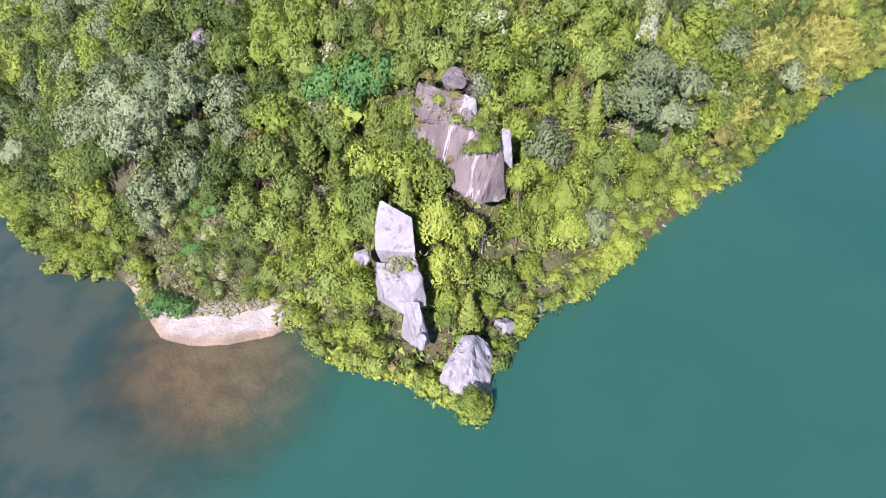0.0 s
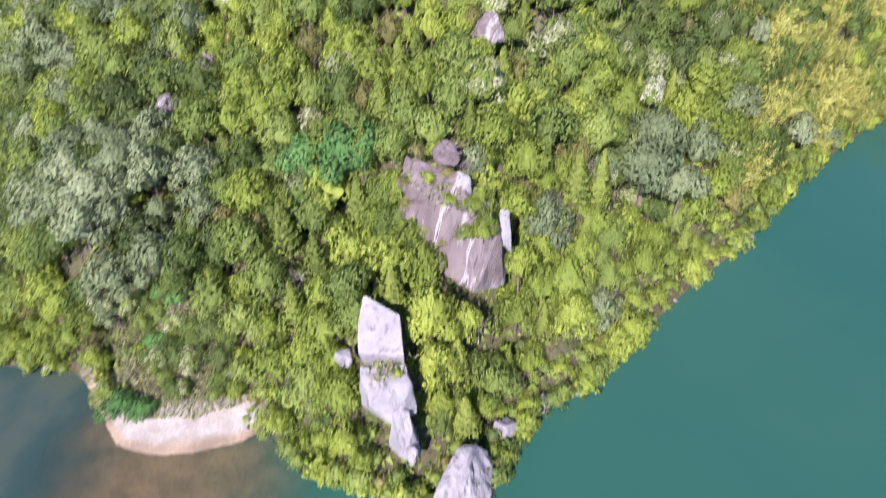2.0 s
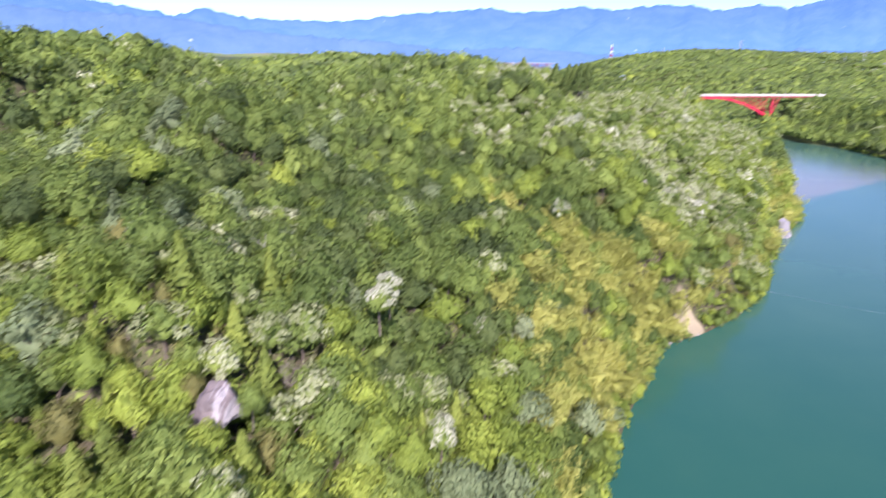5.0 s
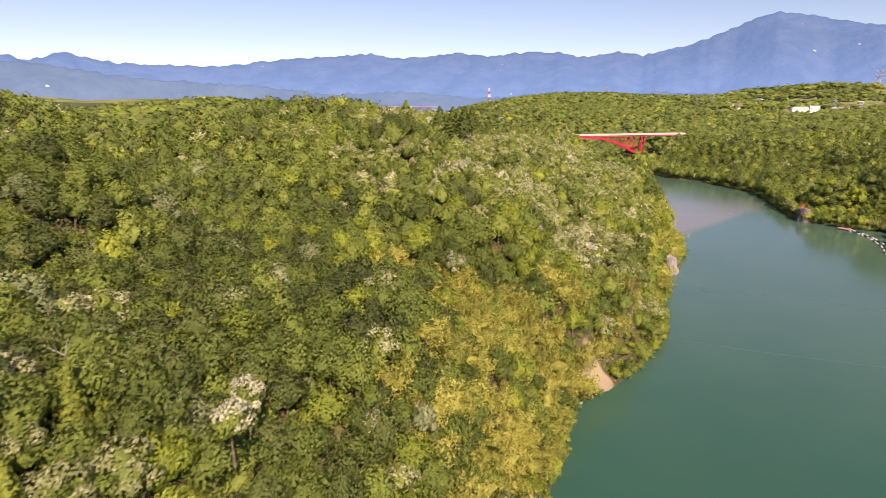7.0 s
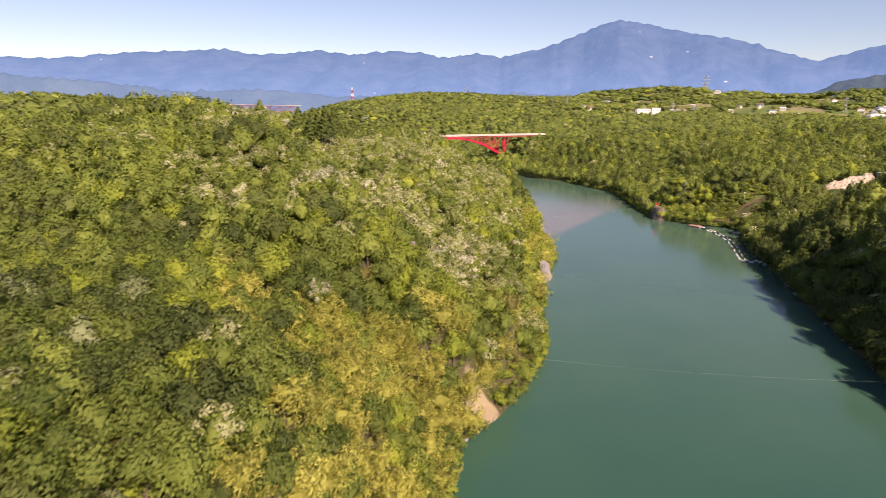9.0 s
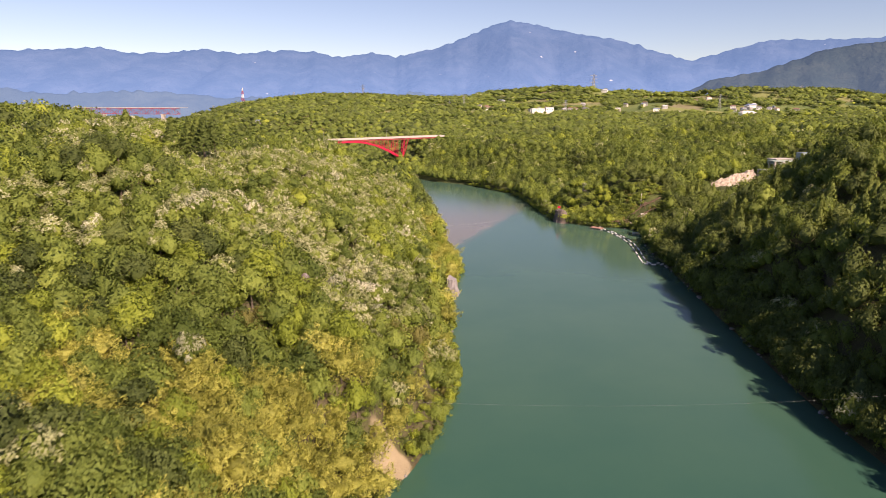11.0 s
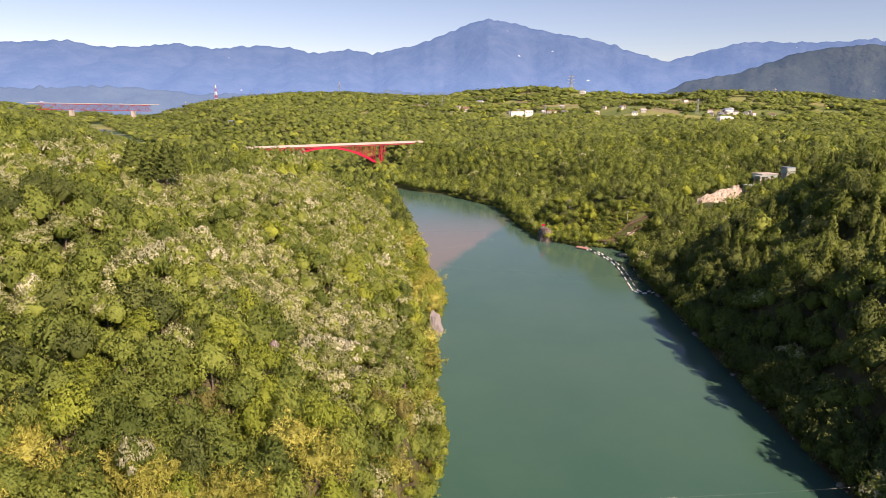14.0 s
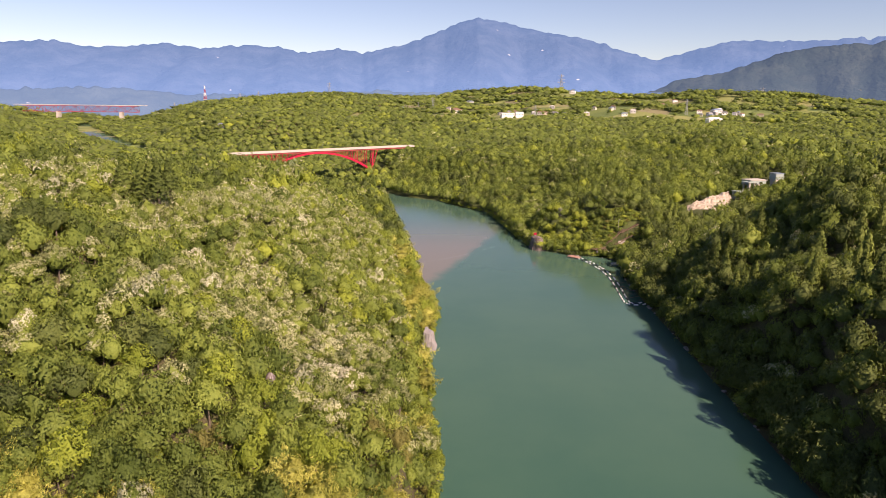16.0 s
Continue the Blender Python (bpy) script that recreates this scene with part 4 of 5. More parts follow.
tagged(new("undergrowth", mesh_from("undergrowth", V, tris=F, materials=[LEAF["green"]], tint=np.repeat(rng.random(len(P)), 3))), "low green undergrowth on the wooded slope", "undergrowth", kind="stuff")


# ---- rocks ----
def rock(name, label, corners, material, seed=1, rough=0.35, soft=0.35, group="", sink=0.0):
    """A weathered boulder or crag: the hull of its corners, its edges worn, its faces uneven."""
    bm = bmesh.new()
    for c in corners:
        bm.verts.new((c[0], c[1], c[2] - sink))
    bmesh.ops.convex_hull(bm, input=bm.verts)
    bmesh.ops.delete(bm, geom=[v for v in bm.verts if not v.link_faces], context="VERTS")
    bmesh.ops.dissolve_limit(bm, angle_limit=radians(7), verts=bm.verts, edges=bm.edges)
    bmesh.ops.bevel(bm, geom=bm.edges[:], offset=soft, segments=2 if soft > 0.15 else 1, affect="EDGES", profile=0.6)
    bmesh.ops.triangulate(bm, faces=bm.faces[:])
    for _ in range(2 if soft > 0.15 else 0):
        bmesh.ops.subdivide_edges(bm, edges=[e for e in bm.edges if e.calc_length() > 0.7], cuts=1)
        bmesh.ops.triangulate(bm, faces=bm.faces[:])
    bm.normal_update()
    for v in bm.verts:
        p = v.co * 0.35 + Vector((seed * 7.3, 0, 0))
        crack = abs(noise.noise(Vector((v.co.x * 0.5 + seed, v.co.y * 0.5, v.co.z * 0.12))))
        v.co += v.normal * (rough * (noise.noise(p) + 0.5 * noise.noise(p * 3.1)) - rough * 0.9 * max(0.0, 0.12 - crack) / 0.12)
    centre = sum((v.co for v in bm.verts), Vector()) / len(bm.verts)
    low = min(v.co.z for v in bm.verts)
    base = Vector((centre.x, centre.y, low))
    bmesh.ops.translate(bm, verts=bm.verts, vec=-base)
    ob = part(name, bm, material)
    ob.location = base
    return tagged(ob, label, "rock", group)


def lump(x, y, z, rx, ry, rz, seed):
    """Corners of a rounded boulder."""
    r = random.Random(seed)
    out = []
    for k in range(26):
        a, u = k * 2.4, 1 - 2 * (k + 0.5) / 26
        s = math.sqrt(1 - u * u)
        f = r.uniform(0.62, 1.15)
        out.append((x + math.cos(a) * s * rx * f, y + math.sin(a) * s * ry * f, z + u * rz * f))
    return out


rock("standing_slab", "pale granite slab with a smooth sloping face above the trees",
     [(-6.3, -78.6, 22.9), (-1.9, -75.9, 21.4), (1.8, -77.6, 18.4), (-1.4, -82.2, 18.7), (-4.0, -80.8, 20.6), (-6.0, -78.4, 14.0), (-2.6, -75.8, 14.0), (0.6, -77.2, 14.0), (-1.8, -81.0, 14.0)], GRANITE, 3, 0.08, 0.22)
rock("ledge_rock", "pale blocky granite ledge below the slab",
     [(-0.9, -82.5, 17.3), (1.9, -77.4, 17.1), (3.9, -77.9, 16.2), (2.9, -81.2, 16.1), (4.7, -80.1, 12.3), (2.2, -83.0, 13.0), (4.5, -77.6, 10.0), (-0.6, -83.2, 10.0), (0, -77.0, 10.0), (4.4, -81.0, 10.0)], GRANITE, 5, 0.30, 0.3)
rock("lower_crag", "pale cracked granite crag on the point", [(4.0, -81.0, 12.6), (5.0, -79.0, 12.4), (6.4, -79.4, 9.6), (5.8, -81.2, 9.2), (3.4, -81.8, 5.0), (6.8, -81.2, 5.5), (7.1, -78.6, 5.0), (4, -78, 5.0)], GRANITE, 8, 0.25, 0.25)
rock("side_rock", "small brown weathered rock beside the slab", lump(-4.7, -82.8, 15.2, 1.5, 1.1, 1.3, 4), GRANITE, 9, 0.5, 0.2)
rock("foot_rock", "pale granite block among the trees", lump(7.2, -80.4, 6.8, 1.2, 1.0, 1.8, 14), GRANITE, 19, 0.2, 0.2)
rock("shore_boulder", "large pale rounded granite boulder at the water's edge",
     [(9.4, -74.8, 7.0), (10.2, -73.0, 6.7), (11.6, -75.0, 7.0), (12.6, -78.0, 6.3), (12.2, -80.2, 5.0), (14.6, -78.7, 3.0), (15.3, -76, 3.0), (14.2, -73, 2.2), (11.4, -70.4, 2.2), (10, -71.2, 4.5),
      (9, -74, -1.5), (11, -70.2, -1.5), (15.6, -74, -1.5), (15.4, -78.5, -1.5), (12, -81, -1.5), (8, -77, -1.5)], GRANITE, 12, 0.35, 0.5)
rock("waterside_boulder", "pale upright boulder standing in the water", [(7.0, -67.3, 3.4), (8.6, -66.6, 3.6), (8.4, -64.4, 2.8), (6.8, -65.0, 2.6), (9.9, -66.2, -1.2), (9.4, -63.8, -1.2), (6.6, -68.0, -1.2), (6.0, -64.2, -1.2)], GRANITE, 15, 0.2, 0.3)
rock("waterside_boulder", "pale low boulder at the water's edge", lump(6.8, -58.3, 0.5, 1.5, 1.3, 1.8, 6), GRANITE, 16, 0.2, 0.2)
rock("granite_cliff", "steep reddish-grey granite cliff streaked with pale bands",
     [(-17.0, -67.4, 25.4), (-12.5, -64.2, 27.6), (-7.4, -62.0, 27.2), (-5.2, -58.8, 25.8), (-11.2, -67.0, 19.6), (-7.0, -65.6, 18.8), (-3.2, -63.9, 17.6), (-3.2, -58.5, 16.0), (-17.5, -67.0, 20.0), (-18, -60, 22), (-10, -54, 20), (-14, -58, 27)], DARK_GRANITE, 21, 0.45, 0.35)
rock("cliff_shoulder", "sloping grey granite shoulder above the cliff",
     [(-20.2, -64.2, 31.0), (-16.5, -64.6, 30.0), (-11.0, -60.0, 30.4), (-9.2, -61.2, 28.6), (-15.5, -67.0, 26.6), (-19, -66.5, 27.0), (-21, -62, 24), (-12, -56, 25), (-8, -58, 25)], DARK_GRANITE, 23, 0.5, 0.35)
rock("cap_boulder", "dark rounded boulder resting on the cliff top", lump(-16.0, -60.4, 31.7, 3.4, 2.4, 1.3, 8), DARK_GRANITE, 24, 0.3, 0.3)
rock("cliff_block", "pale angular block on the cliff shoulder", [(-12.6, -60.6, 31.0), (-10.6, -59.8, 30.8), (-10.2, -61.8, 28.6), (-12.6, -62.4, 28.4), (-12, -58.6, 27), (-9.6, -60, 27)], GRANITE, 25, 0.2, 0.2)
rock("leaning_slab", "pale upright slab beside the cliff", [(-6.4, -58.0, 27.6), (-5.5, -57.0, 27.4), (-4.6, -57.2, 24.0), (-5.0, -58.8, 23.2), (-6.9, -57.8, 22.0), (-5.8, -56.2, 21.6), (-4.2, -57.0, 20.5)], GRANITE, 26, 0.12, 0.2)
rock("hillside_boulder", "brownish rounded boulder among the trees", [(-34.9, -41.0, 41.6), (-33.4, -39.4, 42.0), (-31.8, -39.9, 40.6), (-31.2, -41.4, 39.4), (-32.6, -42.5, 40.2), (-34.6, -42.3, 40.4), (-35.6, -41.4, 38.6), (-31.0, -42.4, 37.4), (-34.2, -43.6, 37.4), (-35.4, -38.6, 37.0), (-31.2, -38.4, 37.0)], DARK_GRANITE, 31, 0.45, 0.3)
rock("hillside_rock", "brownish sloping rock at the boulder's foot", lump(-35.0, -42.4, 37.2, 2.2, 1.6, 1.3, 10), DARK_GRANITE, 32, 0.3, 0.3)
rock("hillside_rock", "dark rock outcrop in a hollow of the woods", lump(-60.5, -79.5, 33.0, 3.2, 2.2, 1.8, 11), DARK_GRANITE, 33, 0.4, 0.3)
rock("hillside_rock", "dark rock outcrop in a hollow of the woods", lump(-55.5, -88.0, 30.0, 2.4, 2.0, 1.6, 17), DARK_GRANITE, 36, 0.4, 0.3)
rock("hillside_boulder", "dark upright rock on the flowering slope", lump(-39.2, 133.4, 36.8, 1.4, 1.3, 2.2, 12), DARK_GRANITE, 34, 0.25, 0.2)
rock("shore_crag", "pale pinkish rock face at the foot of the wooded bank", [(-7.5, 240, 8), (-4.5, 239, 7.5), (-3.6, 246, 6.5), (-7, 248, 8), (-2.4, 240, -1), (-1.6, 246, -1), (-8, 238, -1), (-8, 249, -1)], GRANITE, 35, 0.5, 0.4)
rock("shore_crag", "tan rock point standing in the water at the river bend", [(61.5, 421, 8.5), (64, 418.5, 9.0), (67.5, 421, 8.0), (66, 428, 8.5), (61, 428, 8.0), (60.5, 418.5, -1), (64, 415.5, -1), (70, 416, -1), (70.5, 424, 4), (59.5, 430, -1), (68, 430, 6)], DARK_GRANITE, 37, 0.7, 0.5)
rock("wooded_crag", "pale brown crag showing through the trees", lump(114.0, 446.0, 33.0, 4.0, 3.5, 4.2, 18), DARK_GRANITE, 38, 0.5, 0.4)
rock("wooded_crag", "pale brown crag showing through the trees", lump(84.0, 449.0, 21.0, 2.6, 2.6, 4.0, 19), GRANITE, 39, 0.5, 0.4)


def quarry(corners, across, up, seed):
    """A cut slope with uneven ledges and a ragged outline, closed behind."""
    a, b, c, d = (Vector(v) for v in corners)
    normal = (b - a).cross(d - a).normalized()
    bm = bmesh.new()
    grid = []
    for j in range(up + 1):
        row = []
        for i in range(across + 1):
            u, v = i / across, j / up
            p = a.lerp(b, u).lerp(d.lerp(c, u), v)
            n1 = noise.noise(Vector((u * 7 + seed, v * 4, 0)))
            ledge = (v * 5 + n1 * 1.4) % 1.0
            edge = min(u, 1 - u, v + 0.1, 1 - v) * 6
            p += normal * (1.6 * ledge + 1.1 * noise.noise(Vector((u * 19, v * 11, seed))) - 2.6 * max(0, 1 - edge - n1))
            p += Vector((0, 0, 2.0 * noise.noise(Vector((u * 5, 3, seed))) * v))
            row.append(bm.verts.new(p))
        grid.append(row)
    for j in range(up):
        for i in range(across):
            bm.faces.new((grid[j][i], grid[j][i + 1], grid[j + 1][i + 1], grid[j + 1][i]))
    rim = [grid[0][i] for i in range(across)] + [grid[j][across] for j in range(up)] + [grid[up][i] for i in range(across, 0, -1)] + [grid[j][0] for j in range(up, 0, -1)]
    back = bm.verts.new((a + b + c + d) / 4 - normal * 10)
    for p, q in zip(rim, rim[1:] + rim[:1]):
        bm.faces.new((q, p, back))
    return bm


tagged(part("quarry_face", quarry(((182, 466, 15), (226, 484, 20), (226, 498, 33), (188, 480, 24)), 40, 18, 4.0), plain("cut_rock", (0.50, 0.43, 0.36), 0.9, vary=0.45, scale=0.5)), "pale cut rock slope with ledges below the works", "rock")


# stones along the two shores
rng = np.random.default_rng(5)
for k in range(len(SHORE) - 1):
    (ax, ay), (bx, by) = SHORE[k], SHORE[k + 1]
    if not (-135 < ay < 430 and -60 < ax < 125) or (-44 < ax < -3 and ay < -85):
        continue
    length = math.hypot(bx - ax, by - ay)
    for q in range(int(length / 7.5 + rng.random())):
        t = rng.random()
        r = rng.uniform(0.3, 1.0) ** 1.5 * (1.3 if ax > 50 else 1.0)
        x, y = ax + (bx - ax) * t, ay + (by - ay) * t
        rock("shore_stone", "pale granite stone lying at the waterline", lump(x, y, 0.12, r, r * rng.uniform(0.7, 1.2), r * 0.75, 50 + k * 9 + q), GRANITE, k + q, 0.12, 0.12, "stones along the shore")


# ---- trees that stand out ----
def top_at(name, x, y, top, radius, tall):
    plant(name, x, y, max(float(ground(x, y)[0]) - 0.3, top - tall), radius, tall, rng)


rng = np.random.default_rng(77)
for x, y, top, radius, tall in ((-9.0, -26.5, 28.5, 7.0, 12.0), (-12.5, -21.0, 30, 5.4, 11), (-5.5, -21.0, 23, 5.0, 9)):
    top_at("pine_tree", x, y, top, radius, tall)
for x, y, top, radius, tall in ((-29.5, -70.5, 32.5, 5.4, 11.0), (-33.5, -74.0, 32.0, 4.6, 10.0), (-26.5, -67.0, 32.0, 3.6, 9.0)):
    top_at("fresh_tree", x, y, top, radius, tall)
for x, y, top, radius, tall in ((-51, 92, 38.5, 3.4, 10.0), (-18.5, -17, 31, 2.6, 8), (-31.6, 14, 32, 2.6, 7), (-36.5, -6, 45, 2.6, 7), (-55, -35, 57, 2.6, 7), (-32.6, -13, 46, 2.8, 7), (-108, 14, 72, 4.5, 9),
                                (-92, 131, 49, 3.4, 10), (-63.9, 167, 53, 3.0, 8), (-22, 167, 30, 2.4, 8), (-34, 150, 36, 2.4, 8)):
    top_at("blossom_tree", x, y, top, radius, tall)
for x, y, tall in ((-148.5, 252, 14.5), (-127.5, 250, 15.5), (-119, 248, 14.0), (-114.5, 246, 14.5), (-110.5, 243, 14.0), (-107.5, 246, 12.5), (-88, 262, 9.0), (-158, 130, 12), (-165, 118, 13), (-172, 126, 12), (-60, 40, 10)):
    z = float(ground(x, y)[0])
    if y > 200:
        z = max(z - 0.3, 78 - tall) if x < -140 else max(z - 0.3, 75 - tall) if x < -100 else z
    plant("cedar_tree", x, y, z, tall * 0.70, tall, rng, 0.02)


# a grove of tall dark trees on the ridge behind the hill
for x, y, top, radius in ((-299, -42, 83, 7), (-304, -30, 87, 7), (-310, -17, 93, 8), (-297, -9, 94, 8), (-283, -4, 88, 7), (-272, -3, 77, 6), (-276, -33, 75, 7), (-261, -22, 75, 6), (-300, 13, 94, 6), (-299, 22, 95, 7), (-287, 27, 92, 6), (-281, 32, 88, 5)):
    z = float(ground(x, y)[0])
    plant("evergreen_tree" if y < 5 else "cedar_tree", x, y, z - 0.3, radius * (1.0 if y < 5 else 1.5), max(top - z, 8), rng, 0.12)

# growth that clings to the steep step beside the cliff, and fills the hollow behind the beach
for x0, x1, y0, y1, step, kinds, far in ((-13, -1, -54, -36, 2.6, ("broadleaf_tree", "oak_tree", "olive_tree", "bare_tree", "oak_tree"), 0.0), (-36, -14, -103.5, -94, 2.7, ("broadleaf_tree", "fresh_tree", "silver_tree", "broadleaf_tree", "evergreen_tree"), 7.5)):
    for x, y in zip(*spread(x0, x1, y0, y1, step, rng)):
        z, d = ground(x, y)
        if d > max(far, 1.0) and not any(math.hypot(x - a, y - c) < r for a, c, r in BARE):
            plant(kinds[int(rng.integers(5))], x, y, float(z) - 0.3, rng.uniform(1.7, 2.5), rng.uniform(3.2, 5.2), rng, 0.04)

for x, y, top, radius, tall, name in ((-30.6, -44.4, 39.6, 2.2, 5, "oak_tree"), (-36.6, -44.2, 39.8, 1.9, 5, "oak_tree"), (-37.6, -41.0, 42.0, 1.8, 5, "olive_tree"), (-30.4, -38.6, 41.6, 1.8, 5, "broadleaf_tree")):
    top_at(name, x, y, top, radius, tall)

BLEACHED = plain("bleached_wood", (0.34, 0.31, 0.285), 0.85)


for x, y, top, radius, tall, name in ((-14.5, -69.6, 22.6, 2.7, 8, "broadleaf_tree"), (-10.6, -69.2, 19.6, 2.6, 8, "evergreen_tree"), (-17.6, -69.4, 25.2, 2.6, 8, "broadleaf_tree"), (-20.4, -68.0, 27.5, 2.6, 8, "broadleaf_tree"),
                                      (-6.2, -60.2, 28.6, 1.9, 5, "oak_tree"), (-3.0, -56.5, 22.5, 2.6, 7, "oak_tree"), (-2.2, -65.5, 17.0, 2.2, 6, "oak_tree")):
    top_at(name, x, y, top, radius, tall)


def snag(x, y, z, tall, seed):
    """A dead pale tree with bare limbs."""
    r = random.Random(seed)
    ob = thing("dead_tree", "bleached dead tree with bare pale branches", "tree", (x, y, z))
    bm = bmesh.new()
    p = Vector((0, 0, -1.0))
    joints = []
    for k in range(4):
        q = p + Vector((r.uniform(-0.25, 0.25), r.uniform(-0.25, 0.25), (tall + 1) / 4))
        add_rod(bm, p, q, 0.12 - 0.026 * k, 0.094 - 0.022 * k, 7)
        p = q
        joints.append(q)
    part("trunk", bm, BLEACHED, ob)
    for k in range(7):
        a, j = r.uniform(0, 6.283), joints[r.randrange(1, 4)] - Vector((0, 0, r.uniform(0, 0.7)))
        bm = bmesh.new()
        e = j + Vector((math.cos(a), math.sin(a), r.uniform(0.3, 0.9))) * r.uniform(0.9, 1.9)
        add_rod(bm, j, e, 0.05, 0.02, 5)
        add_rod(bm, (j + e) / 2, (j + e) / 2 + Vector((r.uniform(-0.7, 0.7), r.uniform(-0.7, 0.7), 0.6)), 0.025, 0.008, 4)
        part("branch", bm, BLEACHED, ob)
    return ob


for k, (x, y, top, tall) in enumerate(((-18.2, -82.5, 19.0, 6.5), (-2.5, -63.5, 13.5, 4.5), (-51, -18.4, 49.5, 7), (-63, -84, 36, 6))):
    snag(x, y, max(float(ground(x, y)[0]), top - tall), tall, k)

for x, y, z, radius, tall, name in ((-14.5, -64.0, 29.0, 1.5, 1.8, 'shrub'), (-17.5, -65.8, 27.4, 1.6, 2.0, 'olive_tree'), (-10.6, -63.2, 27.6, 1.4, 1.7, 'shrub'), (-8.4, -61.0, 27.0, 1.7, 2.2, 'oak_tree'), (-13.4, -61.6, 29.8, 1.3, 1.5, 'olive_tree'),
                                    (-19.2, -63.0, 30.6, 1.6, 2.0, 'olive_tree'), (-8.8, -59.2, 27.6, 1.5, 2.2, 'shrub'), (-6.9, -62.8, 24.0, 1.8, 2.4, 'oak_tree'), (-5.0, -61.6, 24.6, 1.8, 2.8, 'oak_tree'), (-9.4, -64.8, 22.0, 1.0, 1.3, 'olive_tree'), (-16.6, -67.8, 21.6, 2.0, 3.6, 'broadleaf_tree'), (-13.2, -67.9, 19.0, 1.8, 3.2, 'broadleaf_tree'), (-10.2, -67.5, 17.4, 1.6, 2.8, 'evergreen_tree'), (-3.2, -80.4, 18.8, 0.8, 0.9, 'shrub'), (2.6, -79.2, 16.6, 0.9, 1.0, 'shrub'),
                                    (-16.2, -66.8, 25.0, 1.3, 1.6, 'olive_tree'), (-12.2, -59.4, 30.2, 1.5, 2.0, 'bare_tree'), (-18.5, -60.6, 30.0, 1.6, 2.4, 'oak_tree')):
    plant(name, x, y, z, radius, tall, rng, 0.04)
# the thicket of straw and leaves behind the beach, and the bush that hangs over it
for x, y, radius, tall, name in ((-24.6, -110.2, 3.4, 4.4, "fresh_tree"), (-22.6, -107.6, 2.4, 3.2, "fresh_tree"), (-28.5, -111.6, 2.4, 3.2, "broadleaf_tree"), (-32.0, -111.8, 2.4, 3.0, "olive_tree"), (-36.5, -110.5, 3.0, 4.6, "olive_tree"), (-39.5, -109.5, 3.2, 5.4, "broadleaf_tree"), (-37.5, -106.5, 3.2, 5.0, "silver_tree"), (-30.5, -104.5, 2.0, 2.6, "shrub"), (-27.0, -100.5, 1.9, 2.4, "shrub"), (-33.5, -110.5, 2.0, 3.0, "shrub"),
                                 (-31.5, -98.5, 2.4, 3.6, "broadleaf_tree"), (-26.0, -97.0, 2.0, 3.2, "broadleaf_tree"), (-35.5, -106.5, 2.2, 3.0, "bare_tree"), (-21.5, -95.5, 2.0, 3.0, "olive_tree"), (-19.0, -98.0, 1.4, 1.8, "shrub"), (-29.0, -107.5, 1.6, 2.0, "bare_tree"), (-24.5, -103.5, 1.8, 2.2, "broadleaf_tree"), (-27.5, -104.5, 1.6, 2.0, "olive_tree"), (-21.5, -101.5, 1.3, 1.5, "shrub"), (-32.0, -107.0, 1.7, 2.4, "silver_tree"), (-18.0, -95.5, 1.8, 2.6, "oak_tree"), (-23.5, -99.0, 1.6, 2.0, "silver_tree"), (-33.0, -103.0, 1.9, 2.8, "broadleaf_tree")):
    plant(name, x, y, float(ground(x, y)[0]) - 0.2, radius, tall, rng, 0.04)
P = np.stack(spread(-36, -14, -113, -93, 0.28, rng), -1)
z, d = ground(P[:, 0], P[:, 1])
keep = (d > 5.0 + ripple(P[:, 0], P[:, 1], 61, 6) * 1.2) & (np.hypot((P[:, 0] + 24) / 13, (P[:, 1] + 104) / 9.5) < 1.1)
P = np.column_stack([P, z + rng.uniform(0.05, 0.8, len(z))])[keep]
side = unit(np.column_stack([rng.normal(size=(len(P), 2)), rng.uniform(-0.2, 0.5, len(P))]))
V, F, W = sprays(P, side, 0.42, rng, 0.3, 0.28, 0.4)
tagged(new("straw_grass", mesh_from("straw_grass", V, tris=F, materials=[LEAF["grass"]], tint=np.repeat(rng.random(len(P)), 3))), "tall straw-coloured grass and bramble behind the beach", "grass", kind="stuff")
P = np.column_stack([rng.normal(0, 1, (900, 2)), np.zeros(900)])
P = np.concatenate([P[:300] * [0.9, 1.3, 0] + [1.3, -79.9, 17.1], P[300:600] * [1.8, 1.6, 0] + [-12.5, -62.5, 29.2], P[600:] * [2.0, 1.6, 0] + [-9.5, -60.2, 28.0]]) + np.column_stack([np.zeros((900, 2)), rng.uniform(-0.2, 0.5, 900)])
V, F, W = sprays(P, unit(np.column_stack([rng.normal(size=(900, 2)), np.full(900, 0.6)])), 0.3, rng, 0.2, 0.35, 0.5)
tagged(new("ledge_grass", mesh_from("ledge_grass", V, tris=F, materials=[LEAF["grass"]], tint=np.repeat(rng.random(900), 3))), "dry brown grass growing on the rock ledges", "grass", kind="stuff")


# ---- the red arch bridge ----
A, B = Vector((-236, 722, 36.0)), Vector((-54, 822, 39.5))
ALONG = (B - A).normalized()
ACROSS = Vector((ALONG.y, -ALONG.x, 0)).normalized()
LENGTH = (B - A).length


def on_deck(s, side=0.0, down=0.0):
    return A + ALONG * s + ACROSS * side - Vector((0, 0, down))


S0, S1, SPRING = 26.0, 163.0, 11.5


def arch_height(s):
    u = (s - (S0 + S1) / 2) / ((S1 - S0) / 2)
    top = on_deck((S0 + S1) / 2).z - 3.2
    return top - (top - SPRING) * u * u


bridge = thing("arch_bridge", "red steel arch road bridge with a pale deck across the gorge", "bridge", on_deck(0, 0, 2))
inv = bridge.matrix_world.inverted()


def bridge_part(name, bm, material, label=""):
    bmesh.ops.transform(bm, matrix=inv, verts=bm.verts)
    return part(name, bm, material, bridge, label)


